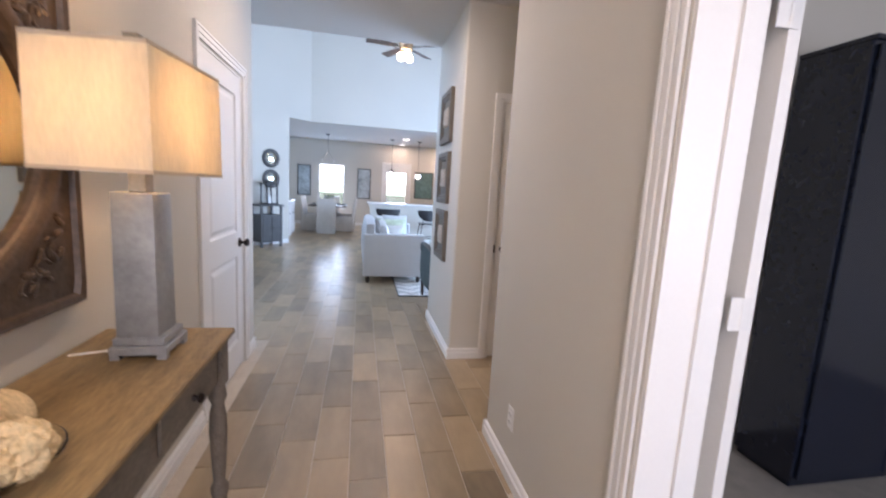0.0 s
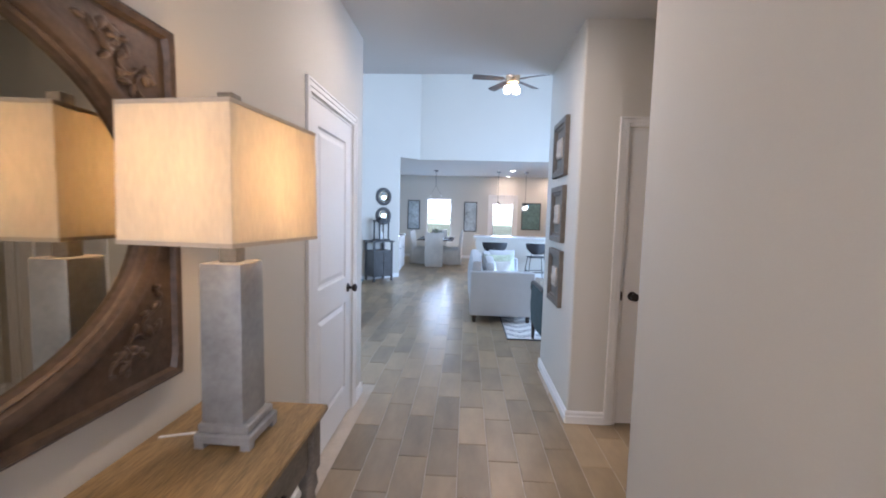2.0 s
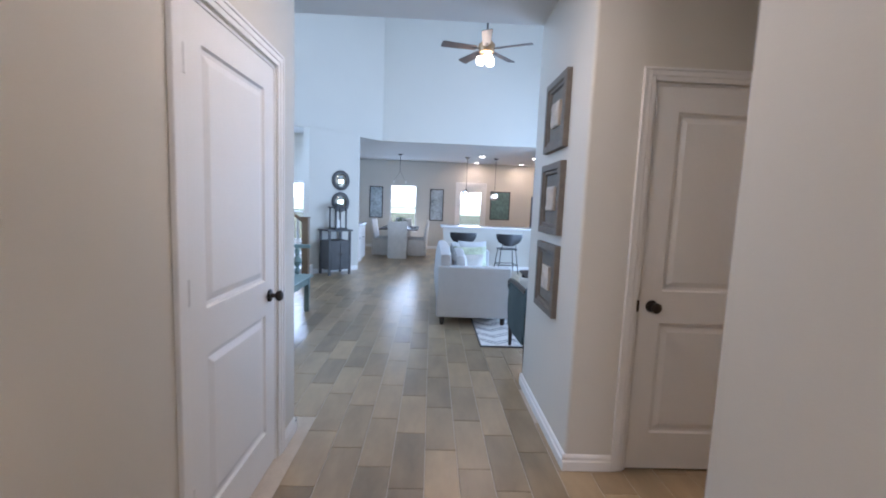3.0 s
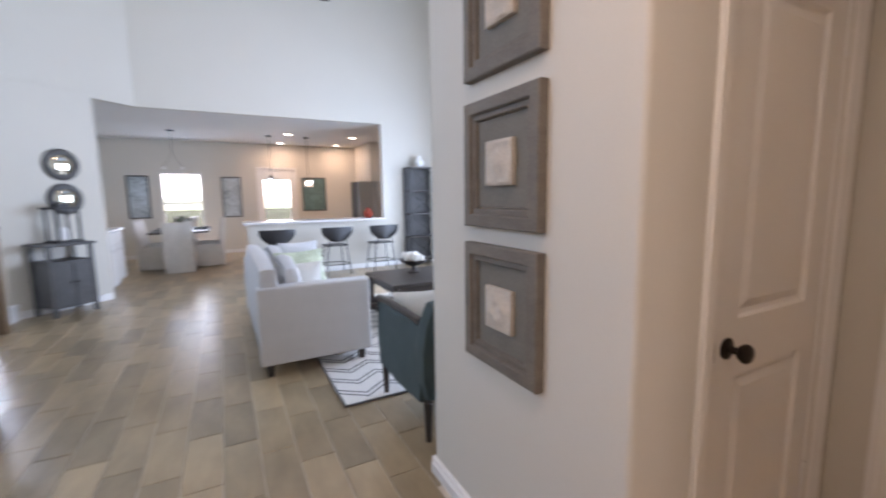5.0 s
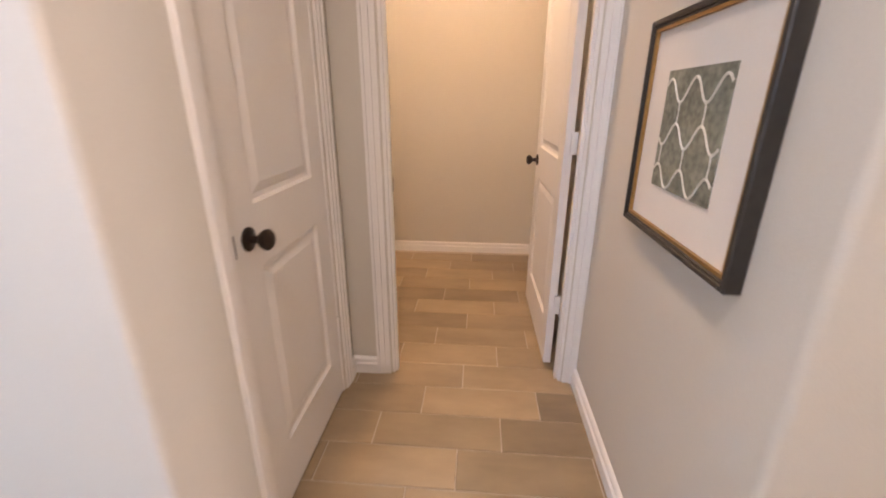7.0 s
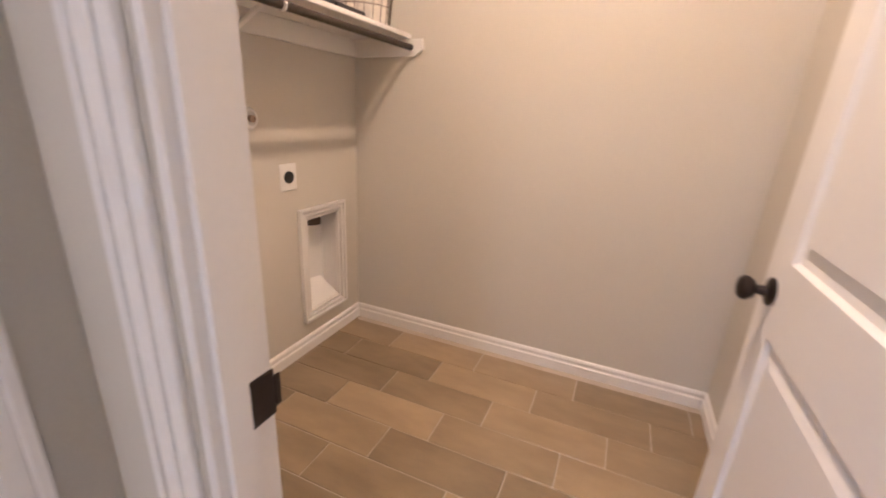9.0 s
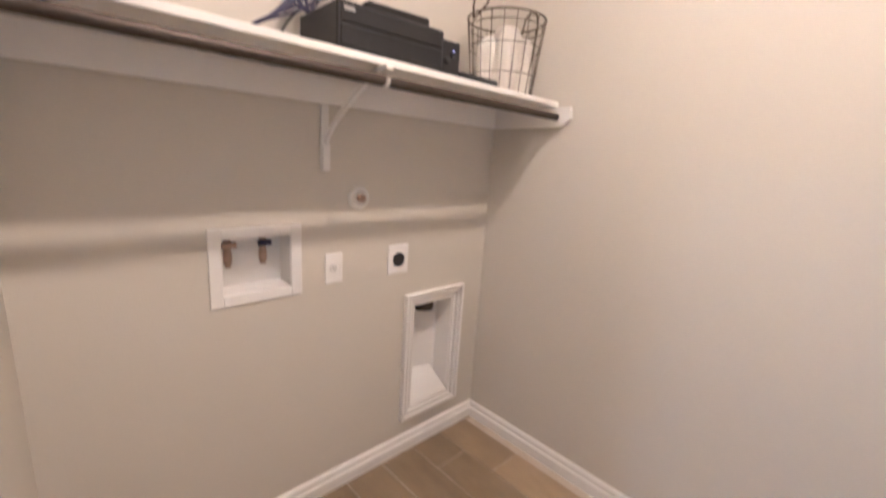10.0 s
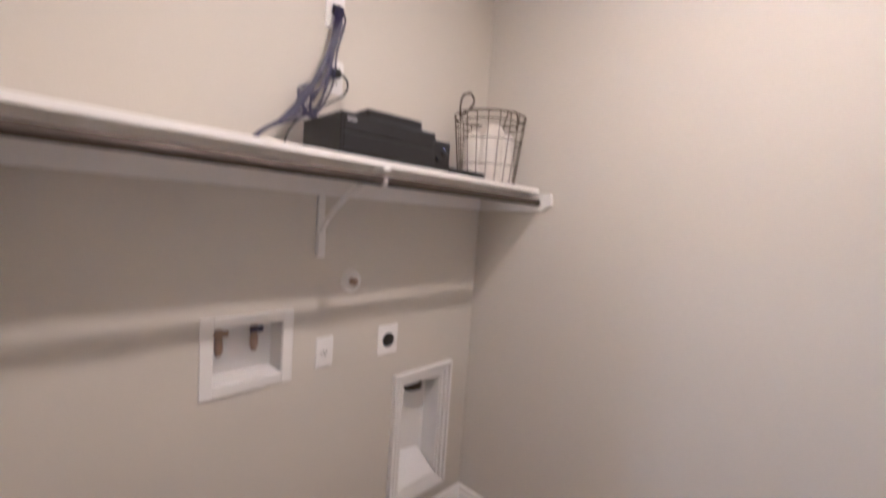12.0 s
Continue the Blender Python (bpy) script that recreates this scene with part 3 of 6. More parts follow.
outlet(Matrix(((0, 1, 0, XR), (-1, 0, 0, 2.07), (0, 0, 1, 0.30), (0, 0, 0, 1))))


def downlight(x, y, z=H, name="recessed_light"):
    ob = thing(name, "round white recessed ceiling light, lit", "ceiling light", pose(x, y, z))
    bm = bmesh.new()
    lathe(bm, [(0.070, -0.004), (0.095, -0.010), (0.098, -0.004), (0.098, 0.0)], 32)
    part("trim_ring", bm, M_WHITE, ob)
    part("diffuser", lathe(bmesh.new(), [(0.070, -0.006), (0.072, -0.002)], 32), M_LED, ob)
    return ob


downlight(0.24, 3.02)
# made-up fitting, out of view, for the extra front hall lamp
downlight(0.24, -0.4)
downlight(2.94, 3.13)
for sx, sy in ((1.55, 12.67), (2.97, 12.67), (1.57, 14.3), (2.97, 14.3)):
    downlight(sx, sy)


# ---- hall furniture ----
def picture_relief(y, z):
    """A grey weathered square frame with a small carved plaque; hangs on the wall at x = XR, faces -x."""
    ob = thing("framed_relief", "grey weathered wood frame with a small carved plaster plaque", "wall art",
               Matrix(((0, 1, 0, XR), (-1, 0, 0, y), (0, 0, 1, z), (0, 0, 0, 1))), group="framed reliefs in a column")
    w, h = 0.209, 0.220
    bm = bmesh.new()
    prof = [(0, 0), (0.0, -0.030), (0.004, -0.034), (0.040, -0.036), (0.044, -0.033), (0.046, -0.022), (0.062, -0.024), (0.066, -0.021), (0.068, -0.010), (0.068, 0)]
    rings = [[bm.verts.new(v) for v in ((-w + i, d, -h + i), (w - i, d, -h + i), (w - i, d, h - i), (-w + i, d, h - i))] for i, d in prof]
    for a, b in zip(rings, rings[1:]):
        for k in range(4):
            bm.faces.new((a[k], a[(k + 1) % 4], b[(k + 1) % 4], b[k]))
    bmesh.ops.recalc_face_normals(bm, faces=bm.faces[:])
    part("frame", bm, M_GREYFRAME, ob, round=False)
    part("backboard", boxes((-w + 0.07, w - 0.07, -0.010, -0.001, -h + 0.07, h - 0.07)), M_GREYMAT, ob)
    bm = bmesh.new()
    n = 14
    grid = [[None] * (n + 1) for _ in range(n + 1)]
    for i in range(n + 1):
        for k in range(n + 1):
            u, v = i / n * 2 - 1, k / n * 2 - 1
            edge = 0.0 if max(abs(u), abs(v)) > 0.99 else 1.0
            r = math.hypot(u, v)
            petal = 0.010 * abs(math.cos(2 * math.atan2(v, u) + z * 9)) * max(0, 1 - r) + 0.004 * noise.noise((u * 3 + z * 7, v * 3, 1.0)) + 0.004 * math.cos(r * 7 + z * 3)
            grid[i][k] = bm.verts.new((u * 0.075, -0.026 - edge * (0.004 + petal), v * 0.075))
    for i in range(n):
        for k in range(n):
            bm.faces.new((grid[i][k], grid[i + 1][k], grid[i + 1][k + 1], grid[i][k + 1]))
    box(bm, -0.075, 0.075, -0.026, -0.010, -0.075, 0.075)
    part("plaque", bm, M_STONE, ob, "cream carved plaster plaque")


for z in (1.985, 1.468, 0.967):
    picture_relief(4.000, z)


def framed_print(z):
    """Black framed print with a wide mount, on the passage's south wall, facing +y."""
    ob = thing("framed_print", "black framed grey-green lattice print with a wide cream mount", "wall art", Matrix(((-1, 0, 0, 1.4575), (0, -1, 0, YC0), (0, 0, 1, z), (0, 0, 0, 1))), group="framed prints in a column")
    w, h = 0.278, 0.265
    bm = bmesh.new()
    for i0, i1, d in ((0, 0.014, 0.034), (0.014, 0.021, 0.031)):
        for q in ((-w + i0, -w + i1, -h + i0, h - i0), (w - i1, w - i0, -h + i0, h - i0), (-w + i1, w - i1, -h + i0, -h + i1), (-w + i1, w - i1, h - i1, h - i0)):
            box(bm, q[0], q[1], -d, 0, q[2], q[3], bevel=0.003)
    part("frame", bm, M_BLACKWOOD, ob)
    i0, i1 = 0.021, 0.029
    part("gold_slip", boxes((-w + i0, -w + i1, -0.027, -0.001, -h + i0, h - i0), (w - i1, w - i0, -0.027, -0.001, -h + i0, h - i0), (-w + i1, w - i1, -0.027, -0.001, -h + i0, -h + i1), (-w + i1, w - i1, -0.027, -0.001, h - i1, h - i0)), M_GOLD, ob)
    part("mount", boxes((-w + i1, w - i1, -0.018, -0.001, -h + i1, h - i1)), M_MAT, ob)
    part("print", boxes((-0.142, 0.142, -0.0215, -0.018, -0.1375, 0.1375)), M_GREENPRINT, ob)
    pitch, wave, amp = 0.100, 0.119, 0.026

    def line(pts, r=0.0038):
        pts = [p for p in pts if abs(p[0]) < 0.141 and abs(p[1]) < 0.136]
        if len(pts) > 1:
            part("lattice_line", sweep(bmesh.new(), [(x, -0.0205, z) for x, z in pts], r, 6), M_PRINTLINE, ob)
    for r in range(-3, 2):
        zr, ph = 0.092 + r * pitch, (math.pi if r % 2 else 0.0)
        wavy = [(-0.140 + k * 0.005, zr + amp * math.cos(2 * math.pi * (-0.140 + k * 0.005) / wave + ph)) for k in range(57)]
        run = []
        for p in wavy + [(9, 9)]:
            if abs(p[1]) < 0.136:
                run.append(p)
            else:
                line(run)
                run = []
        for k in range(-3, 4):
            x = (k + (0.0 if r % 2 else 0.5)) * wave
            z0, z1 = zr - amp, zr - pitch + amp
            line([(x, z0), (x + 0.002, (z0 + z1) / 2), (x, z1)], 0.0032)


framed_print(1.183)
framed_print(1.893)


def console_table():
    ob = thing("console_table", "brown wood-topped console table with grey-brown turned legs and a drawer", "console table", pose(-0.335, 1.09, 0))
    x0, x1, y0, y1, top = -0.195, 0.197, -0.73, 0.73, 0.853
    bm = boxes((x0, x1, y0, y1, top - 0.022, top), bevel=0.005)
    box(bm, x0 + 0.012, x1 - 0.012, y0 + 0.012, y1 - 0.012, top - 0.034, top - 0.020, bevel=0.004)
    part("tabletop", bm, M_CONSOLE_TOP, ob, "worn brown wood top")
    a0, a1 = top - 0.165, top - 0.034
    part("apron", boxes((x1 - 0.055, x1 - 0.035, y0 + 0.05, y1 - 0.05, a0, a1), (x0 + 0.02, x0 + 0.04, y0 + 0.05, y1 - 0.05, a0, a1), (x0 + 0.03, x1 - 0.045, y1 - 0.06, y1 - 0.04, a0, a1), (x0 + 0.03, x1 - 0.045, y0 + 0.04, y0 + 0.06, a0, a1)), M_CONSOLE, ob)
    for ya, yb in ((-0.62, -0.23), (-0.19, 0.19), (0.23, 0.62)):
        d = part("drawer", boxes((x1 - 0.036, x1 - 0.026, ya, yb, a0 + 0.018, a1 - 0.014), bevel=0.004), M_CONSOLE, ob)
        part("drawer_knob", lathe(bmesh.new(), [(0.010, 0), (0.007, 0.010), (0.014, 0.016), (0.014, 0.024), (0.006, 0.028)], 16, m=Matrix.Translation((x1 - 0.026, (ya + yb) / 2, (a0 + a1) / 2)) @ Matrix.Rotation(radians(90), 4, "Y")), M_BRONZE, d)
    for lx in (x0 + 0.045, x1 - 0.045):
        for ly in (y0 + 0.05, y1 - 0.05):
            bm = boxes((lx - 0.028, lx + 0.028, ly - 0.028, ly + 0.028, a0 - 0.02, a1), bevel=0.003)
            lathe(bm, [(0.018, 0), (0.024, 0.02), (0.016, 0.05), (0.020, 0.09), (0.026, 0.22), (0.022, 0.25), (0.029, 0.27), (0.029, 0.29), (0.018, 0.31), (0.022, 0.36), (0.029, 0.50), (0.026, 0.56), (0.019, 0.60), (0.029, 0.625), (0.024, 0.66), (0.024, a0 - 0.015)], 20, at=(lx, ly, 0))
            part("leg", bm, M_CONSOLE, ob)


console_table()


def table_lamp():
    ob = thing("table_lamp", "silvered square-column table lamp with a rectangular linen shade, lit", "table lamp", pose(-0.314, 1.612, 0.853))
    bm = boxes((-0.070, 0.074, -0.066, 0.084, 0.012, 0.038), (-0.062, 0.066, -0.060, 0.074, 0.038, 0.062), bevel=0.004)
    for sx in (-0.056, 0.060):
        for sy in (-0.052, 0.070):
            box(bm, sx - 0.012, sx + 0.012, sy - 0.012, sy + 0.012, 0, 0.014)
    part("base", bm, M_CONCRETE, ob)
    bm = bmesh.new()
    r = bmesh.ops.create_cube(bm, size=1)
    for v in r["verts"]:
        k = 0.985 if v.co.z > 0 else 1.015
        v.co = Vector((v.co.x * 0.104 * k, v.co.y * 0.112 * k, 0.062 + (v.co.z + 0.5) * 0.396))
    bmesh.ops.bevel(bm, geom=bm.edges[:], offset=0.004, segments=2, profile=0.5, affect="EDGES")
    part("column", bm, M_CONCRETE, ob)
    part("neck", boxes((-0.022, 0.022, -0.022, 0.022, 0.458, 0.522), bevel=0.002), M_NICKEL, ob, "brushed nickel neck")
    s0, s1, w0, d0, w1, d1 = 0.509, 0.808, 0.184, 0.136, 0.180, 0.133
    bm = bmesh.new()

    def ring(z, w, d, i):
        return [bm.verts.new((sx * (d - i), sy * (w - i), z)) for sx, sy in ((-1, -1), (1, -1), (1, 1), (-1, 1))]
    R = [ring(s0, w0, d0, 0), ring(s1, w1, d1, 0), ring(s1, w1, d1, 0.004), ring(s0, w0, d0, 0.004)]
    for a, b in zip(R, R[1:] + R[:1]):
        for k in range(4):
            bm.faces.new((a[k], a[(k + 1) % 4], b[(k + 1) % 4], b[k]))
    bmesh.ops.recalc_face_normals(bm, faces=bm.faces[:])
    shade = part("shade", bm, M_SHADE, ob, "cream linen rectangular shade, glowing")
    shade.rotation_euler.z = radians(-6)
    for z, w, d in ((s0, w0, d0), (s1 - 0.009, w1, d1)):
        bm = boxes((-d - 0.001, -d + 0.005, -w - 0.001, w + 0.001, z, z + 0.009), (d - 0.005, d + 0.001, -w - 0.001, w + 0.001, z, z + 0.009), (-d, d, -w - 0.001, -w + 0.005, z, z + 0.009), (-d, d, w - 0.005, w + 0.001, z, z + 0.009))
        part("shade_tape", bm, M_SHADETRIM, shade)
    bm = bmesh.new()
    tube(bm, (0, 0, 0.51), (0, 0, 0.62), 0.012)
    tube(bm, (0, 0, 0.72), (0, 0, 0.816), 0.003)
    for s in (-1, 1):
        tube(bm, (0, 0, 0.802), (0, s * w1 * 0.9, 0.802), 0.0025)
        sweep(bm, [(0, s * 0.01, 0.60), (0, s * 0.055, 0.66), (0, s * 0.05, 0.74), (0, 0, 0.80)], 0.002)
    part("harp", bm, M_CHROME, ob)
    part("bulb", ball(bmesh.new(), (0, 0, 0.60), 0.018, 1, 1, 1.2), M_GLOBE, ob)
    part("finial", boxes((-0.020, 0.020, -0.020, 0.020, 0.814, 0.866), bevel=0.002), M_NICKEL, ob, "square nickel finial")
    part("cord", sweep(bmesh.new(), [(-0.06, 0.01, 0.006), (-0.10, 0.0, 0.005), (-0.14, -0.012, 0.004), (-0.185, -0.03, 0.004)], 0.003), M_WHITE, ob)


table_lamp()


def wall_mirror():
    """Square carved frame with an oval-cornered round glass, on the left hall wall, facing +x."""
    cy, cz, W = 1.09, 1.44, 0.605
    ob = thing("wall_mirror", "large square mirror in a carved dark bronze wood frame", "mirror", Matrix(((0, -1, 0, XL), (1, 0, 0, cy), (0, 0, 1, cz), (0, 0, 0, 1))))
    HZ = 0.455
    seg = 96
    rad = (0.487, 0.362)

    def sq(t, i):
        c, s = math.cos(t), math.sin(t)
        k = 1 / max(abs(c) / (W - i), abs(s) / (HZ - i))
        return c * k, s * k

    def ov(t, i):
        return math.cos(t) * (rad[0] + i), math.sin(t) * (rad[1] + i)
    bm = bmesh.new()
    ts = sorted([2 * math.pi * k / seg for k in range(seg)] + [math.atan2(s * HZ, c * W) % (2 * math.pi) for s in (1, -1) for c in (1, -1)])
    prof = [(sq, 0, 0), (sq, 0, -0.035), (sq, 0.010, -0.045), (sq, 0.024, -0.041), (sq, 0.029, -0.027)]
    inner = [(ov, 0.057, -0.026), (ov, 0.055, -0.036), (ov, 0.050, -0.045), (ov, 0.036, -0.047), (ov, 0.020, -0.040), (ov, 0.014, -0.030), (ov, 0.010, -0.034), (ov, 0.003, -0.028), (ov, 0, -0.012)]
    rings = [[bm.verts.new((f(t, i)[0], d, f(t, i)[1])) for t in ts] for f, i, d in prof + inner]
    n = len(ts)
    for a, b in zip(rings, rings[1:]):
        for k in range(n):
            bm.faces.new((a[k], a[(k + 1) % n], b[(k + 1) % n], b[k]))
    bmesh.ops.recalc_face_normals(bm, faces=bm.faces[:])
    part("frame", bm, M_MIRFRAME, ob)
    bm = bmesh.new()
    bm.faces.new([bm.verts.new((ov(t, 0.004)[0], -0.0135, ov(t, 0.004)[1])) for t in ts])
    bmesh.ops.recalc_face_normals(bm, faces=bm.faces[:])
    g = part("mirror_glass", bm, M_MIRROR, ob, "silvered mirror glass", round=False)
    rng = random.Random(4)
    for sx in (-1, 1):
        for sz in (-1, 1):
            # low leaves and buds in the spandrel, on three curled stems
            for k in range(34):
                a, f = rng.uniform(0.40, 1.12), rng.uniform(1.06, 1.24)
                x, z = 0.552 * f * math.cos(a), 0.414 * f * math.sin(a)
                if x > W - 0.062 or z > HZ - 0.062:
                    continue
                bm = ball(bmesh.new(), (0, 0, 0), rng.uniform(0.012, 0.021), 1, 0.38, rng.uniform(0.4, 0.6), 10, 6)
                bmesh.ops.transform(bm, matrix=Matrix.Translation((sx * x, -0.028, sz * z)) @ Matrix.Rotation(rng.uniform(0, 3.1), 4, "Y"), verts=bm.verts[:])
                part("carved_leaf", bm, M_MIRFRAME, ob)
            for k in range(3):
                cx, cz = W - 0.10 - 0.055 * k, HZ - 0.16 + 0.042 * k
                pts = [(cx + (0.010 + 0.007 * j / 2) * math.cos(j * 0.7 + k), cz + (0.010 + 0.007 * j / 2) * math.sin(j * 0.7 + k)) for j in range(8)]
                part("carved_stem", sweep(bmesh.new(), [(sx * p, -0.029, sz * q) for p, q in pts], 0.0045), M_MIRFRAME, ob)


wall_mirror()


def pod_balls():
    """A low glass bowl heaped with dried pod balls."""
    ob = thing("decor_bowl", "clear glass bowl heaped with dried pod balls on the console", "bowl", pose(-0.325, 1.055, 0.853))
    prof = [(0.001, 0.0), (0.050, 0.0), (0.092, 0.014), (0.122, 0.042), (0.119, 0.044), (0.089, 0.018), (0.048, 0.004), (0.001, 0.004)]
    part("glass_bowl", lathe(bmesh.new(), prof, 28), M_PANE, ob, "clear glass bowl")
    rng = random.Random(7)
    for n, (cx, cy, cz, r) in enumerate(((-0.015, 0.075, 0.068, 0.056), (-0.10, 0.04, 0.062, 0.047), (0.085, -0.02, 0.072, 0.047), (-0.05, -0.065, 0.068, 0.052), (0.0, -0.005, 0.10, 0.05), (0.05, -0.09, 0.07, 0.045))):
        bm = bmesh.new()
        bmesh.ops.create_icosphere(bm, subdivisions=4, radius=r)
        for v in bm.verts:
            d = v.co.normalized()
            c = noise.voronoi(d * 3.4 + Vector((cx * 90, cy * 90, 0)))[0]
            if n in (0, 3):
                v.co *= 1 - 0.22 * max(0.0, 1 - noise.voronoi(d * 6.5)[0][0] / 0.24) + 0.03 * noise.noise(d * 3)
            else:
                v.co *= 1.10 - 0.30 * min(1.0, 2.2 * (c[1] - c[0])) + 0.04 * noise.noise(d * 6)
        bmesh.ops.translate(bm, verts=bm.verts[:], vec=(cx, cy, cz))
        part("pod_ball", bm, M_BALL, ob)


pod_balls()

# study, through the open door
wr = thing("tall_cabinet", "tall dark navy lacquered cabinet standing on the study carpet", "cabinet", pose(2.36, 1.77, 0.012))
part("body", boxes((0, 1.1, 0.012, 0.322, 0.04, 2.08), (-0.004, 1.104, 0.0, 0.322, 2.08, 2.10), (0.02, 1.08, 0.03, 0.32, 0, 0.04), bevel=0.004), M_NAVY, wr)
for k in range(2):
    d = part("cabinet_door", boxes((0.02 + k * 0.535, 0.545 + k * 0.535, -0.006, 0.012, 0.06, 2.06), bevel=0.003), M_NAVY, wr)
    part("pull", boxes((0.515 + k * 0.05, 0.525 + k * 0.05, -0.03, -0.006, 1.0, 1.16), bevel=0.003), M_CHROME, d)


# ---- laundry room ----
def closet_shelf():
    """White shelf with brackets, cleats and a dark hanging rod."""
    z, yf = 1.612, 3.962
    ob = thing("laundry_shelf", "white painted wall shelf with brackets and a dark hanging rod", "shelf", pose(0, 0, 0))
    part("board", boxes((XD1, XE, yf, YN, z - 0.02, z), bevel=0.002), M_TRIM, ob)
    part("back_cleat", boxes((XD1, XE, YN - 0.018, YN, z - 0.105, z - 0.021), bevel=0.002), M_TRIM, ob)
    for x0, x1 in ((XE - 0.018, XE), (XD1, XD1 + 0.018)):
        bm = bmesh.new()
        pts = [(YN - 0.019, z - 0.021), (YN - 0.019, z - 0.105), (yf - 0.030, z - 0.098), (yf - 0.072, z - 0.068), (yf - 0.066, z - 0.021)]
        a = [bm.verts.new((x0, p, q)) for p, q in pts]
        b = [bm.verts.new((x1, p, q)) for p, q in pts]
        for k in range(5):
            bm.faces.new((a[k], a[(k + 1) % 5], b[(k + 1) % 5], b[k]))
        bm.faces.new(a), bm.faces.new(list(reversed(b)))
        bmesh.ops.recalc_face_normals(bm, faces=bm.faces[:])
        part("end_cleat", bm, M_TRIM, ob)
    bm = bmesh.new()
    tube(bm, (XD1 + 0.02, yf - 0.008, z - 0.060), (XE - 0.02, yf - 0.008, z - 0.060), 0.0140, seg=20)
    part("rod", bm, M_ROD, ob, "dark bronze hanging rod")
    for bx in (3.02,):
        bm = boxes((bx - 0.014, bx + 0.014, YN - 0.012, YN, z - 0.32, z - 0.106), (bx - 0.014, bx + 0.014, YN - 0.024, YN - 0.012, z - 0.32, z - 0.23), bevel=0.003)
        for k in range(8):
            u0, u1 = k / 8, (k + 1) / 8
            f = lambda u: (bx, YN - 0.012 - 0.31 * u ** 1.35, z - 0.24 + 0.215 * u ** 0.9)  # noqa: E731
            tube(bm, f(u0), f(u1), 0.009, seg=8)
        part("bracket", bm, M_TRIM, ob)
        bm = boxes((bx - 0.012, bx + 0.012, yf - 0.030, yf + 0.012, z - 0.034, z - 0.021), bevel=0.002)
        for k in range(7):
            a0, a1 = radians(-200 + k * 30), radians(-170 + k * 30)
            q0, q1 = [(bx, yf - 0.008 + 0.017 * math.cos(a), z - 0.058 + 0.017 * math.sin(a)) for a in (a0, a1)]
            tube(bm, q0, q1, 0.006, seg=8)
        part("rod_hook", bm, M_TRIM, ob)
    return z


SZ = closet_shelf()


def washer_box():
    ob = thing("washer_box", "white recessed washing machine valve box with two brass taps", "valve box", pose(2.795, YN, 0.993))
    w, h, iw, ih = 0.143, 0.124, 0.106, 0.088
    part("flange", boxes((-w, -iw, -0.007, 0, -h, h), (iw, w, -0.007, 0, -h, h), (-iw, iw, -0.007, 0, ih, h), (-iw, iw, -0.007, 0, -h, -ih), bevel=0.002), M_WHITE, ob)
    part("tray", boxes((-iw, iw, 0.085, 0.09, -ih, ih), (-iw - 0.004, -iw + 0.001, 0, 0.09, -ih, ih), (iw - 0.001, iw + 0.004, 0, 0.09, -ih, ih), (-iw, iw, 0, 0.09, ih - 0.001, ih + 0.004), (-iw, iw, 0, 0.09, -ih - 0.004, -ih + 0.001)), M_WHITE, ob)
    for sx, mt in ((-0.074, M_VALVE), (0.034, M_BLUECABLE)):
        bm = bmesh.new()
        tube(bm, (sx, 0.05, ih), (sx, 0.05, 0.035), 0.011)
        tube(bm, (sx, 0.05, 0.035), (sx, 0.05, 0.0), 0.013)
        tube(bm, (sx, 0.05, 0.0), (sx, 0.05, -0.012), 0.009)
        v = part("valve", bm, M_VALVE, ob, "dull brass hose valve")
        bm = boxes((sx - 0.022, sx + 0.022, 0.026, 0.034, 0.052, 0.072), bevel=0.003)
        tube(bm, (sx, 0.034, 0.062), (sx, 0.05, 0.062), 0.006)
        part("valve_handle", bm, mt, v)


washer_box()
outlet(pose(3.06, YN, 0.944), "single")


def dryer_outlet():
    ob = thing("dryer_outlet", "white plate with a round black dryer socket", "outlet", pose(3.352, YN, 0.942))
    part("plate", boxes((-0.052, 0.052, -0.006, 0, -0.062, 0.062), bevel=0.003), M_WHITE, ob)
    part("socket", lathe(bmesh.new(), [(0.028, 0), (0.028, 0.006), (0.024, 0.007)], 24, m=Matrix.Translation((0, -0.005, 0)) @ Matrix.Rotation(radians(90), 4, "X")), M_BLACK, ob, "round black socket")


dryer_outlet()


def gas_cap():
    ob = thing("gas_stub_cover", "round white wall cover with a capped gas stub", "wall cover", pose(3.159, YN, 1.198))
    rot = Matrix.Rotation(radians(90), 4, "X")
    part("escutcheon", lathe(bmesh.new(), [(0.044, 0), (0.044, 0.005), (0.036, 0.016), (0.027, 0.018), (0.022, 0.010), (0.014, 0.008)], 28, m=rot), M_WHITE, ob)
    part("stub", lathe(bmesh.new(), [(0.014, 0.012), (0.014, 0.030), (0.010, 0.032), (0.008, 0.026)], 16, m=rot), M_VALVE, ob)


gas_cap()


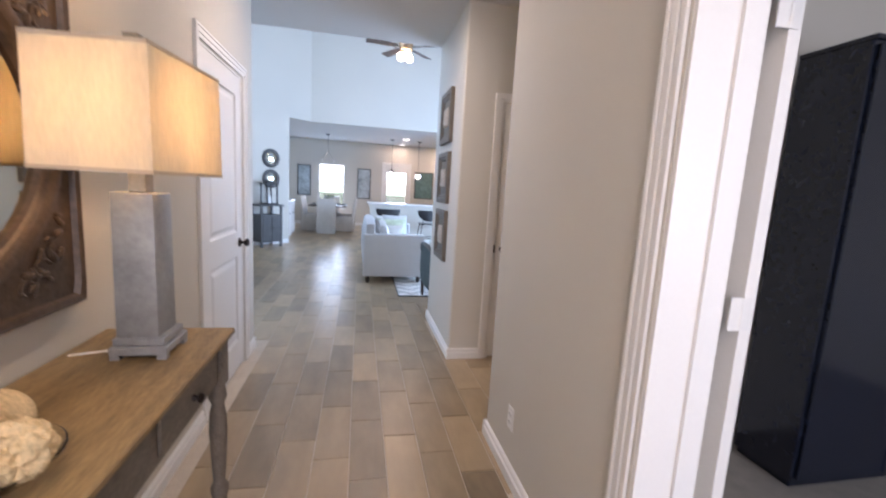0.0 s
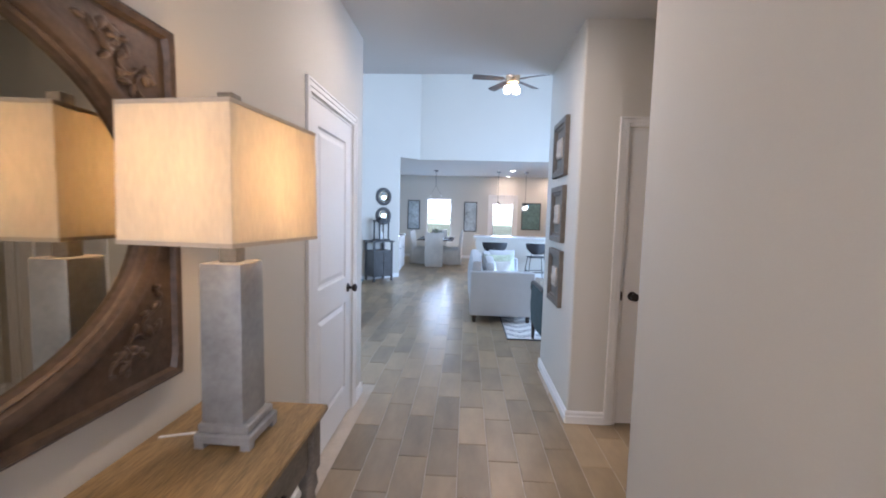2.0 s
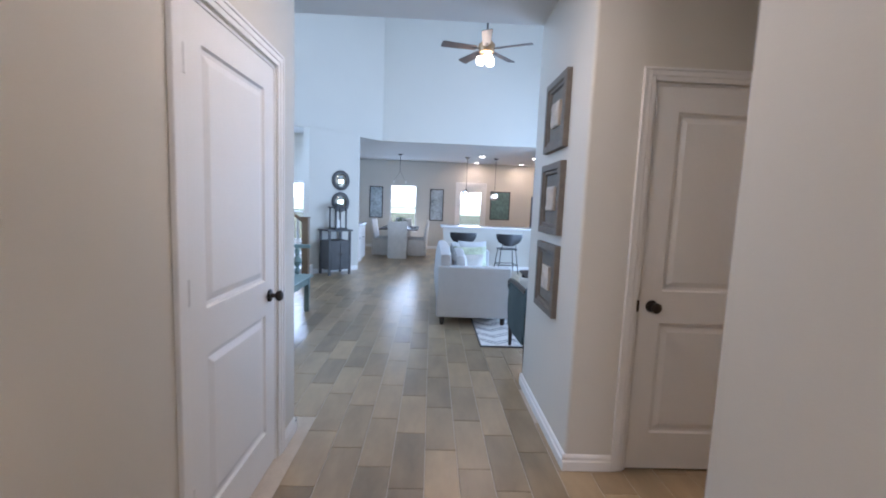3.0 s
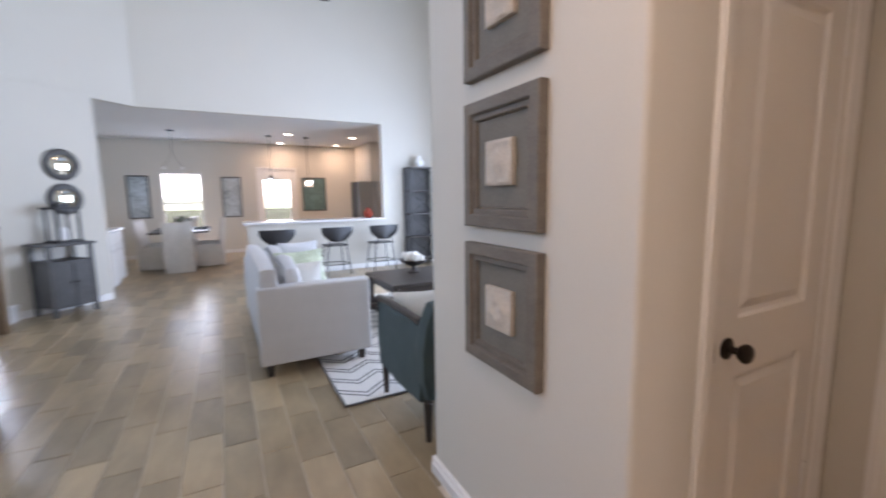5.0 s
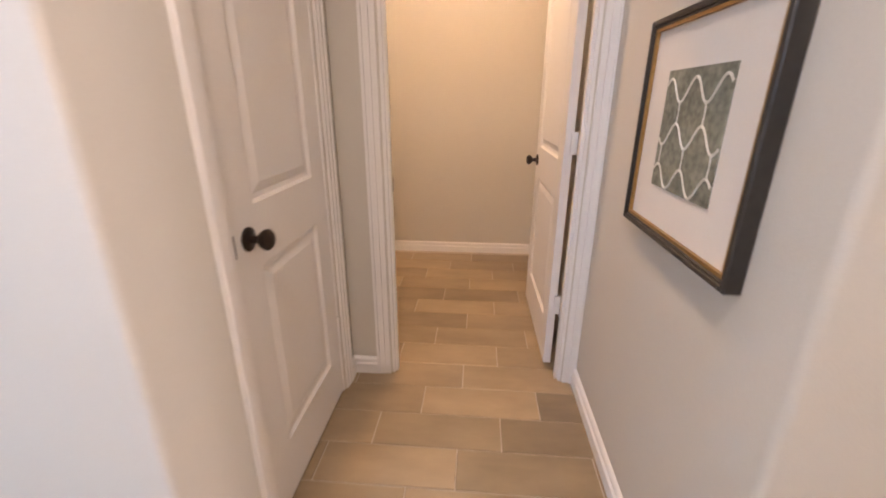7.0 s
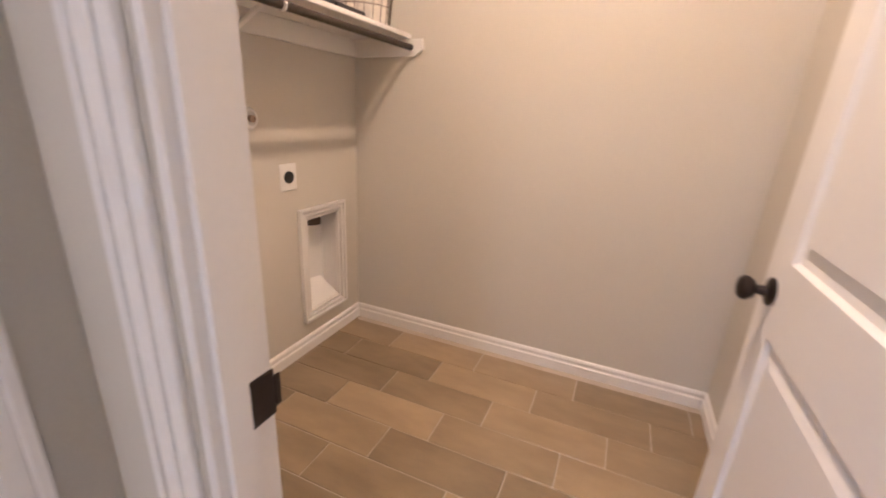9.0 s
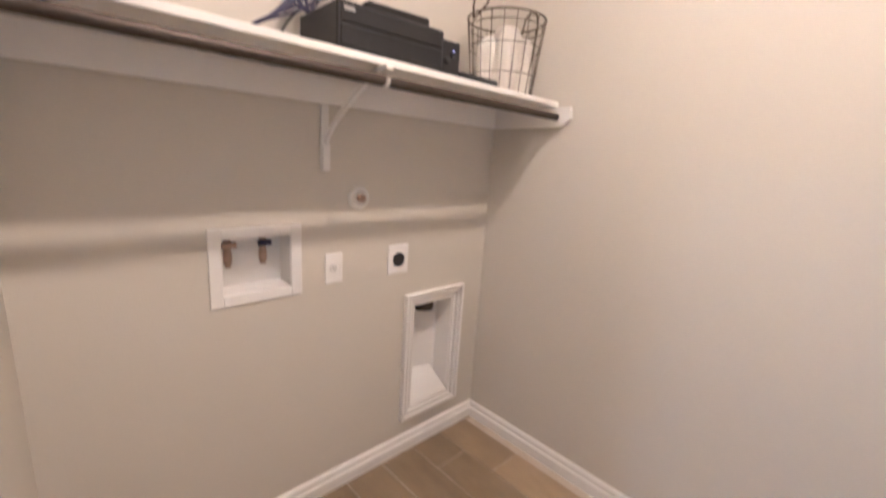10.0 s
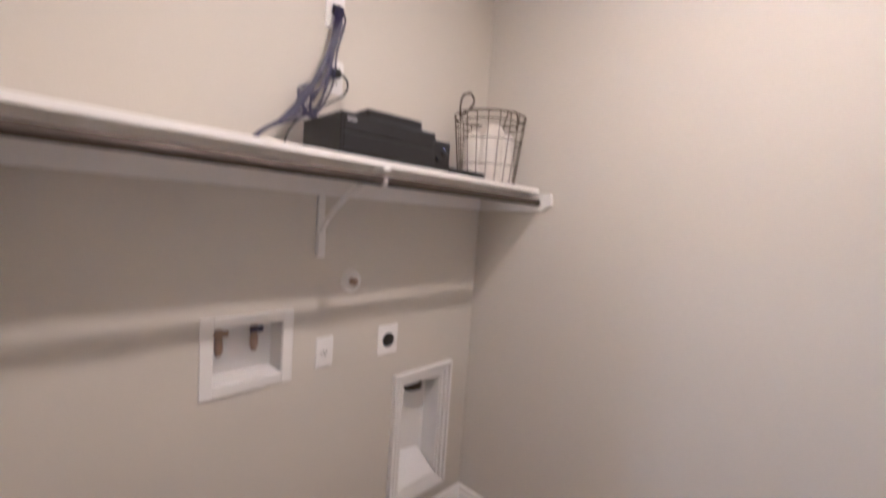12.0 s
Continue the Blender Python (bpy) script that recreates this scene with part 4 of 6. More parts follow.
def dryer_vent():
    """Recessed dryer vent box with a stepped trim frame."""
    ob = thing("dryer_vent_box", "white recessed dryer vent box with a stepped frame", "vent box", pose(3.572, YN, 0.473))
    iw, ih = 0.117, 0.244
    bm = bmesh.new()
    for i0, i1, d in ((0, 0.016, 0.012), (0.016, 0.022, 0.005), (0.022, 0.038, 0.020), (0.038, 0.044, 0.010), (0.044, 0.060, 0.026)):
        for q in ((-iw - i1, -iw - i0, -ih - i1, ih + i1), (iw + i0, iw + i1, -ih - i1, ih + i1), (-iw - i0, iw + i0, ih + i0, ih + i1), (-iw - i0, iw + i0, -ih - i1, -ih - i0)):
            box(bm, q[0], q[1], -d, 0, q[2], q[3], bevel=0.003)
    part("frame", bm, M_TRIM, ob)
    bm = boxes((-iw, iw, 0.10, 0.105, -ih, ih), (-iw - 0.004, -iw + 0.001, 0, 0.105, -ih, ih), (iw - 0.001, iw + 0.004, 0, 0.105, -ih, ih), (-iw, iw, 0, 0.105, ih - 0.001, ih + 0.004), (-iw, iw, 0, 0.105, -ih - 0.004, -ih + 0.001))
    part("tray", bm, M_WHITE, ob, "white recessed tray")
    bm = bmesh.new()
    f = [(-iw, 0.0, -ih), (iw, 0.0, -ih), (iw * 0.75, 0.10, -ih + 0.10), (-iw * 0.35, 0.10, -ih + 0.12), (-iw, 0.10, -ih), (iw, 0.10, -ih)]
    v = [bm.verts.new(p) for p in f]
    for q in ((0, 1, 2, 3), (0, 3, 4), (1, 5, 2), (3, 2, 5, 4)):
        bm.faces.new([v[k] for k in q])
    bmesh.ops.recalc_face_normals(bm, faces=bm.faces[:])
    part("sloped_floor", bm, M_WHITE, ob)
    bm = bmesh.new()
    tube(bm, (-0.02, 0.05, ih), (-0.02, 0.05, ih - 0.045), 0.048, seg=24)
    part("duct_collar", bm, M_ROD, ob, "dark round duct collar")


dryer_vent()


def storage_basket():
    ob = thing("wire_basket", "round bronze wire basket with two loop handles", "basket", pose(3.690, 4.108, SZ))
    r0, r1, h = 0.120, 0.150, 0.278
    for k in range(20):
        a = 2 * math.pi * k / 20
        bm = bmesh.new()
        tube(bm, (r0 * math.cos(a), r0 * math.sin(a), 0.003), (r1 * math.cos(a), r1 * math.sin(a), h), 0.0018, seg=6)
        part("wire", bm, M_WIRE, ob)
    for r, z, t in ((r0, 0.004, 0.0026), (0.1281, 0.075, 0.0018), (0.1389, 0.175, 0.0018), (r1, h, 0.0036), (r1 - 0.003, h - 0.03, 0.0022)):
        part("hoop", sweep(bmesh.new(), [(r * math.cos(2 * math.pi * k / 20), r * math.sin(2 * math.pi * k / 20), z) for k in range(21)], t, 8), M_WIRE, ob)
    for s in (-1, 1):
        pts = [(s * r1 * 0.97, -0.035 * s, h - 0.02), (s * (r1 + 0.004), -0.035, h + 0.02), (s * (r1 + 0.006), -0.02, h + 0.06), (s * (r1 + 0.006), 0.02, h + 0.06), (s * (r1 + 0.004), 0.035, h + 0.02), (s * r1 * 0.97, 0.035, h - 0.02)]
        part("handle", sweep(bmesh.new(), pts, 0.0038, 8), M_WIRE, ob)
    tw = thing("rolled_towels", "white rolled towels filling the wire basket", "towels", pose(3.690, 4.108, SZ + 0.008))
    for k, (a, rr, hh) in enumerate(((0.3, 0.058, 0.215), (1.6, 0.056, 0.225), (2.8, 0.060, 0.20), (4.0, 0.056, 0.235), (5.2, 0.060, 0.205), (0, 0.0, 0.24))):
        bm = bmesh.new()
        cx, cy = rr * math.cos(a), rr * math.sin(a)
        lathe(bm, [(0.038, 0), (0.048, 0.01), (0.050, hh * 0.33), (0.052, hh * 0.66), (0.052, hh - 0.035), (0.040, hh - 0.008), (0.012, hh)], 22, at=(cx, cy, 0))
        for v in bm.verts:
            v.co += Vector((1, 1, 0.3)) * 0.020 * noise.noise(v.co * 24 + Vector((k, 0, 0)))
        part("towel", bm, M_TOWEL, tw)


storage_basket()


def media_boxes():
    ob = thing("network_box", "black plastic network equipment box on the shelf", "electronics", pose(3.09, 4.105, SZ, 0, 0, -3))
    part("housing", boxes((-0.188, 0.160, -0.125, 0.11, 0.006, 0.118), (0.160, 0.235, -0.118, 0.11, 0.006, 0.100), bevel=0.004), M_BLACK, ob)
    part("front_panel", boxes((-0.178, 0.150, -0.129, -0.123, 0.014, 0.062), bevel=0.002), M_BLACK, ob)
    part("upper_panel", boxes((-0.178, 0.150, -0.128, -0.123, 0.068, 0.112), bevel=0.002), M_BLACK, ob)
    for k, kx in enumerate((0.178, 0.202)):
        part("button", lathe(bmesh.new(), [(0.009, 0), (0.009, 0.010), (0.006, 0.012)], 16, m=Matrix.Translation((kx, -0.117, 0.040 + 0.02 * k)) @ Matrix.Rotation(radians(90), 4, "X")), M_BLACK, ob)
    part("label_plate", boxes((-0.170, -0.140, -0.1295, -0.1275, 0.094, 0.104)), M_GALV, ob, "small silver label plate")
    for fx in (-0.16, 0.18):
        for fy in (-0.08, 0.07):
            part("foot", boxes((fx - 0.012, fx + 0.012, fy - 0.012, fy + 0.012, 0, 0.007)), M_BLACK, ob)
    part("status_light", boxes((0.205, 0.208, -0.120, -0.117, 0.070, 0.073)), glow("led_dot", (0.4, 0.5, 1.0), 2), ob)
    o2 = thing("small_router", "small black router on top of the network box", "electronics", pose(3.144, 4.12, SZ + 0.118, 0, 0, -6))
    part("housing", boxes((-0.105, 0.105, -0.07, 0.075, 0.0, 0.045), bevel=0.004), M_BLACK, o2)
    part("vent_slots", boxes(*[(-0.09 + k * 0.018, -0.082 + k * 0.018, -0.0712, -0.069, 0.012, 0.034) for k in range(6)]), M_BLACK, o2)
    o3 = thing("black_switch", "thin black network switch beside the box", "electronics", pose(3.42, 4.03, SZ))
    part("housing", boxes((-0.09, 0.10, -0.05, 0.05, 0.0, 0.022), bevel=0.003), M_BLACK, o3)


media_boxes()


def cables():
    o = thing("cable_plate", "white wall plate with a cable opening", "wall plate", pose(3.04, YN, 2.125))
    part("plate", boxes((-0.036, 0.036, -0.006, 0, -0.06, 0.06), bevel=0.003), M_WHITE, o)
    part("brush_opening", boxes((-0.013, 0.013, -0.0075, -0.005, -0.012, 0.010), bevel=0.001), M_BLACK, o)
    S0 = 1.7155
    shift = pose(-0.037, 0, SZ - S0)
    outlet(pose(3.048, YN, 1.912))
    ob = thing("data_cables", "bundle of dark blue data cables hanging from the wall plate", "cables", shift)
    rng = random.Random(11)
    for k in range(14):
        jx, jy, jz = rng.uniform(-0.014, 0.014), rng.uniform(-0.012, 0.012), rng.uniform(-0.02, 0.02)
        if k < 8:
            pts = [(3.075 + jx * 0.5, YN - 0.004, 2.235 + jz * 0.5), (3.075 + jx, YN - 0.05 + jy, 2.20 + jz), (3.045 + jx, YN - 0.06 + jy, 2.08), (3.02 + jx * 2.6, YN - 0.06 + jy, 1.97), (2.975 + 4 * jx, YN - 0.07, 1.90 + jz), (2.97 + jx, YN - 0.09, 1.845), (3.06, YN - 0.10 + jy, 1.84 + jz * 0.2), (3.12 + 3 * jx, YN - 0.08, 1.842)]
        else:
            e = rng.uniform(0, 0.05)
            pts = [(3.075 + jx * 0.5, YN - 0.004, 2.235 + jz * 0.5), (3.072 + jx, YN - 0.05 + jy, 2.20 + jz), (3.03 + jx, YN - 0.06 + jy, 2.07), (2.985 + jx * 3, YN - 0.07 + jy, 1.96 + jz), (2.91 + jx * 4, YN - 0.09, 1.85 + jz), (2.80 + jx, YN - 0.12 + jy, 1.77 + jz * 0.6), (2.77 - e * 0.4, YN - 0.13 + jy * 3, S0 + 0.014), (2.71 - e, YN - 0.12 + jy * 4, S0 + 0.008)]
        part("cable", sweep(bmesh.new(), pts, 0.0036, 6), M_BLUECABLE, ob)
    for k in range(5):
        z = S0 + 0.006 + 0.003 * k
        ph = k * 0.9
        part("cable_coil", sweep(bmesh.new(), [(2.76 + (0.085 - 0.007 * k) * math.cos(a + ph), YN - 0.13 + (0.045 - 0.003 * k) * math.sin(a + ph), z + 0.004 * math.sin(3 * a)) for a in [j * 0.5 for j in range(13)]], 0.0034, 6), M_BLUECABLE, ob)
    for k in range(3):
        y = YN - 0.16 - 0.02 * k
        part("cable", sweep(bmesh.new(), [(3.00, YN - 0.10, 1.842), (3.06, y + 0.01, 1.840), (3.14 + 0.02 * k, y - 0.03, 1.840), (3.22, y - 0.045, 1.840), (3.29 + 0.01 * k, y - 0.03, 1.839)], 0.0034, 6), M_BLUECABLE, ob)
    pc = thing("power_cord", "black power cord plugged into the upper outlet", "cord", shift)
    part("plug", boxes((3.058, 3.092, YN - 0.040, YN - 0.009, 2.008, 2.036), bevel=0.004), M_BLACK, pc)
    part("cord", sweep(bmesh.new(), [(3.085, YN - 0.035, 2.025), (3.112, YN - 0.045, 2.00), (3.10, YN - 0.05, 1.955), (3.04, YN - 0.055, 1.91), (2.97, YN - 0.06, 1.87), (2.90, YN - 0.08, 1.80), (2.875, YN - 0.10, 1.74), (2.90, YN - 0.12, S0 + 0.006), (2.95, YN - 0.13, S0 + 0.01)], 0.0035, 6), M_BLACK, pc)


cables()
kn = thing("dried_knot", "small brown scrap lying on the shelf", "scrap", pose(2.465, 4.055, SZ))
part("scrap", ball(bmesh.new(), (0, 0, 0.007), 0.010, 1.2, 0.8, 0.7, 10, 6), M_GAP, kn)


def air_vent(x, y):
    ob = thing("ceiling_vent", "white slatted ceiling air vent", "vent", pose(x, y, H))
    part("frame", boxes((-0.16, 0.16, -0.10, -0.08, -0.010, 0), (-0.16, 0.16, 0.08, 0.10, -0.010, 0), (-0.16, -0.14, -0.08, 0.08, -0.010, 0), (0.14, 0.16, -0.08, 0.08, -0.010, 0), bevel=0.002), M_WHITE, ob)
    for k in range(9):
        part("slat", boxes((-0.14, 0.14, -0.075 + k * 0.017, -0.067 + k * 0.017, -0.008, -0.001)), M_WHITE, ob)


air_vent(3.66, 3.45)


# ---- great room ----
def soft_box(bm, x0, x1, y0, y1, z0, z1, r=0.05, puff=0.0):
    """An upholstered block with rounded edges."""
    b = bmesh.new()
    box(b, x0, x1, y0, y1, z0, z1)
    bmesh.ops.subdivide_edges(b, edges=b.edges[:], cuts=3, use_grid_fill=True)
    c = Vector(((x0 + x1) / 2, (y0 + y1) / 2, (z0 + z1) / 2))
    hx, hy, hz = (x1 - x0) / 2, (y1 - y0) / 2, (z1 - z0) / 2
    for v in b.verts:
        d = v.co - c
        u = Vector((d.x / hx, d.y / hy, d.z / hz))
        k = (1 - u.x ** 2 * u.y ** 2 * 0.5 - u.y ** 2 * u.z ** 2 * 0.5 - u.x ** 2 * u.z ** 2 * 0.5)
        v.co = c + Vector((d.x - math.copysign(r * (1 - k), d.x) * (abs(u.x) > 0.9), d.y - math.copysign(r * (1 - k), d.y) * (abs(u.y) > 0.9), d.z - math.copysign(r * (1 - k), d.z) * (abs(u.z) > 0.9)))
        flat = (1 - u.x ** 2) * (1 - u.y ** 2) * abs(u.z) ** 4 + (1 - u.x ** 2) * (1 - u.z ** 2) * abs(u.y) ** 4 + (1 - u.z ** 2) * (1 - u.y ** 2) * abs(u.x) ** 4
        v.co += Vector((u.x, u.y, u.z)) * puff * flat
    merge(bm, b)
    return bm


def cushion(name, label, m, w, h, t, mat):
    """A plump scatter cushion lying in local x-z."""
    bm = bmesh.new()
    n = 10
    for s in (-1, 1):
        g = [[bm.verts.new(((i / n - 0.5) * w * (1 - 0.07 * math.sin(math.pi * k / n)), s * t / 2 * (math.sin(math.pi * i / n) * math.sin(math.pi * k / n)) ** 0.55, (k / n - 0.5) * h * (1 - 0.07 * math.sin(math.pi * i / n)))) for k in range(n + 1)] for i in range(n + 1)]
        for i in range(n):
            for k in range(n):
                bm.faces.new((g[i][k], g[i + 1][k], g[i + 1][k + 1], g[i][k + 1]))
    bmesh.ops.remove_doubles(bm, verts=bm.verts[:], dist=0.0005)
    bmesh.ops.recalc_face_normals(bm, faces=bm.faces[:])
    ob = part(name, bm, mat)
    ob.matrix_basis = m
    return tagged(ob, label, "cushion")


def sofa():
    ob = thing("sofa", "pale grey linen sofa with square arms on dark feet", "sofa", pose(0.34, 6.10, 0))
    W, L = 0.86, 2.05
    part("frame", box(bmesh.new(), 0.02, W, 0.06, L - 0.06, 0.10, 0.30, bevel=0.015, seg=3), M_SOFA, ob)
    part("backrest", soft_box(bmesh.new(), -0.02, 0.20, 0.02, L - 0.02, 0.12, 0.86, 0.05, 0.01), M_SOFA, ob)
    for y0, y1 in ((0, 0.15), (L - 0.15, L)):
        part("arm", box(bmesh.new(), 0.0, W, y0, y1, 0.10, 0.70, bevel=0.022, seg=4), M_SOFA, ob)
    for k in range(2):
        part("seat_cushion", soft_box(bmesh.new(), 0.19, W, 0.16 + k * 0.87, 1.02 + k * 0.87, 0.30, 0.46, 0.04, 0.015), M_SOFA, ob)
        part("back_cushion", soft_box(bmesh.new(), 0.19, 0.36, 0.16 + k * 0.87, 1.02 + k * 0.87, 0.46, 0.83, 0.05, 0.03), M_SOFA, ob)
    for fx in (0.07, W - 0.07):
        for fy in (0.07, L - 0.07):
            bm = bmesh.new()
            tube(bm, (fx, fy, 0), (fx, fy, 0.105), 0.022, 0.034, 12)
            part("foot", bm, M_DARKWOOD, ob, "dark turned wooden foot")


sofa()
cushion("cushion", "sage green patterned cushion on the sofa", pose(0.80, 6.95, 0.655, -12, 0, 20), 0.5, 0.42, 0.16, M_CUSHION)
cushion("cushion", "cream cushion on the sofa", pose(0.72, 6.68, 0.62, -10, 0, 0), 0.44, 0.34, 0.15, M_CREAM)
cushion("cushion", "pale grey cushion on the sofa", pose(0.90, 7.75, 0.66, -10, 0, 10), 0.46, 0.42, 0.15, M_SOFA)


def area_rug():
    ob = thing("area_rug", "ivory area rug with charcoal chevron lines", "rug", pose(0.79, 5.41, 0))
    part("rug_body", boxes((0, 2.6, 0, 2.9, 0.001, 0.011), bevel=0.003), M_RUG, ob)
    part("binding", boxes((-0.008, 2.608, -0.010, 0.004, 0.001, 0.013), (-0.008, 0.004, 0.0, 2.9, 0.001, 0.013)), M_RUGLINE, ob)
    for r in range(13):
        bm = bmesh.new()
        y = 0.05 + r * 0.215
        n = 15
        for k in range(n):
            xa, xb = k * 2.6 / n, (k + 1) * 2.6 / n
            za, zb = (0.0, 0.13) if k % 2 else (0.13, 0.0)
            if y + 0.16 < 2.9:
                for o in (0, 0.055):
                    q = [(xa, y + za + o), (xb, y + zb + o), (xb, y + zb + o + 0.016), (xa, y + za + o + 0.016)]
                    lo = [bm.verts.new((a, c, 0.0105)) for a, c in q]
                    hi = [bm.verts.new((a, c, 0.0125)) for a, c in q]
                    bm.faces.new(hi)
                    for j in range(4):
                        bm.faces.new((lo[j], lo[(j + 1) % 4], hi[(j + 1) % 4], hi[j]))
        part("chevron_line", bm, M_RUGLINE, ob)


area_rug()


def armchair():
    ob = thing("armchair", "dark teal upholstered armchair with curled wooden arms", "armchair", pose(1.46, 5.12, 0.012, 0, 0, 0))
    part("seat", soft_box(bmesh.new(), -0.36, 0.36, -0.25, 0.42, 0.22, 0.45, 0.04, 0.02), M_TEAL, ob)
    bm = soft_box(bmesh.new(), -0.40, 0.40, -0.38, -0.20, 0.20, 0.82, 0.05, 0.02)
    for v in bm.verts:
        v.co.y -= max(0, v.co.z - 0.4) * 0.18
    part("backrest", bm, M_TEAL, ob)
    for s in (-1, 1):
        bm = bmesh.new()
        soft_box(bm, min(s * 0.34, s * 0.42), max(s * 0.34, s * 0.42), -0.30, 0.38, 0.20, 0.66, 0.02)
        part("side_panel", bm, M_TEAL, ob)
        bm = bmesh.new()
        sweep(bm, [(s * 0.38, -0.28, 0.67), (s * 0.38, 0.05, 0.675), (s * 0.38, 0.36, 0.665), (s * 0.38, 0.45, 0.63), (s * 0.38, 0.44, 0.575), (s * 0.38, 0.40, 0.58)], 0.024, 10)
        part("arm_rest", bm, M_DARKWOOD, ob, "curled dark wooden arm")
    for fx in (-0.37, 0.37):
        for fy in (-0.33, 0.34):
            bm = bmesh.new()
            tube(bm, (fx, fy, 0), (fx, fy, 0.23), 0.016, 0.026, 12)
            part("leg", bm, M_DARKWOOD, ob)


armchair()
cushion("cushion", "white striped cushion on the teal armchair", pose(1.33, 5.36, 0.585, -18, 0, -12), 0.40, 0.28, 0.13, M_CREAM)


def coffee_table():
    ob = thing("coffee_table", "dark espresso coffee table with a lower shelf on the rug", "coffee table", pose(2.18, 7.15, 0.012))
    part("tabletop", boxes((-0.56, 0.56, -0.45, 0.45, 0.42, 0.455), bevel=0.006), M_DARKWOOD, ob)
    part("shelf", boxes((-0.50, 0.50, -0.40, 0.40, 0.12, 0.14), bevel=0.003), M_DARKWOOD, ob)
    part("apron", boxes((-0.5, 0.5, -0.40, -0.38, 0.34, 0.42), (-0.5, 0.5, 0.38, 0.40, 0.34, 0.42), (-0.5, -0.48, -0.38, 0.38, 0.34, 0.42), (0.48, 0.5, -0.38, 0.38, 0.34, 0.42)), M_DARKWOOD, ob)
    for fx in (-0.5, 0.5):
        for fy in (-0.40, 0.40):
            part("leg", lathe(bmesh.new(), [(0.022, 0), (0.035, 0.03), (0.024, 0.08), (0.036, 0.12), (0.036, 0.15), (0.024, 0.2), (0.032, 0.3), (0.034, 0.42)], 14, at=(fx, fy, 0)), M_DARKWOOD, ob)
    b = thing("pedestal_bowl", "dark pedestal bowl holding white coral pieces on the coffee table", "bowl", pose(2.12, 7.30, 0.467))
    part("bowl", lathe(bmesh.new(), [(0.07, 0), (0.075, 0.012), (0.025, 0.03), (0.022, 0.07), (0.10, 0.10), (0.19, 0.16), (0.182, 0.16), (0.09, 0.112)], 24), M_DARKWOOD, b)
    rng = random.Random(5)
    for k in range(7):
        a = k * 0.9
        bm = bmesh.new()
        bmesh.ops.create_icosphere(bm, subdivisions=2, radius=0.055)
        for v in bm.verts:
            v.co *= 1 + 0.35 * noise.noise(v.co * 30 + Vector((k, k, 0)))
        bmesh.ops.translate(bm, verts=bm.verts[:], vec=(0.085 * math.cos(a) * (k > 0), 0.085 * math.sin(a) * (k > 0), 0.165 + rng.uniform(0, 0.03)))
        part("coral", bm, M_SHELL, b)


coffee_table()


def etagere():
    ob = thing("lattice_shelf", "tall dark metal shelf with lattice sides against the wall", "shelf", pose(3.66, 10.42, 0))
    for fx in (-0.27, 0.27):
        for fy in (-0.14, 0.14):
            part("post", boxes((fx - 0.014, fx + 0.014, fy - 0.014, fy + 0.014, 0, 1.92)), M_IRON, ob)
        bm = bmesh.new()
        for k in range(4):
            z0, z1 = 0.1 + k * 0.45, 0.55 + k * 0.45
            tube(bm, (fx, -0.14, z0), (fx, 0.14, z1), 0.008, seg=6)
            tube(bm, (fx, 0.14, z0), (fx, -0.14, z1), 0.008, seg=6)
        part("lattice", bm, M_IRON, ob)
    bm = bmesh.new()
    for k in range(4):
        for s in (-1, 1):
            z0 = 0.1 + k * 0.45
            tube(bm, (-0.27 * s, -0.14, z0), (0.27 * s, -0.14, z0 + 0.45), 0.008, seg=6)
    part("front_lattice", bm, M_IRON, ob)
    for z in (0.1, 0.55, 1.0, 1.45, 1.9):
        part("shelf", boxes((-0.28, 0.28, -0.15, 0.15, z, z + 0.022), bevel=0.002), M_DARKWOOD, ob)
    part("back_panel", boxes((-0.27, 0.27, 0.142, 0.150, 0.1, 1.9)), M_CHEST, ob)
    v = thing("white_vase", "small white vase on top of the lattice shelf", "vase", pose(3.66, 10.42, 1.922))
    part("body", lathe(bmesh.new(), [(0.05, 0), (0.085, 0.05), (0.09, 0.10), (0.05, 0.17), (0.035, 0.2), (0.045, 0.22)], 20), M_WHITE, v)


etagere()


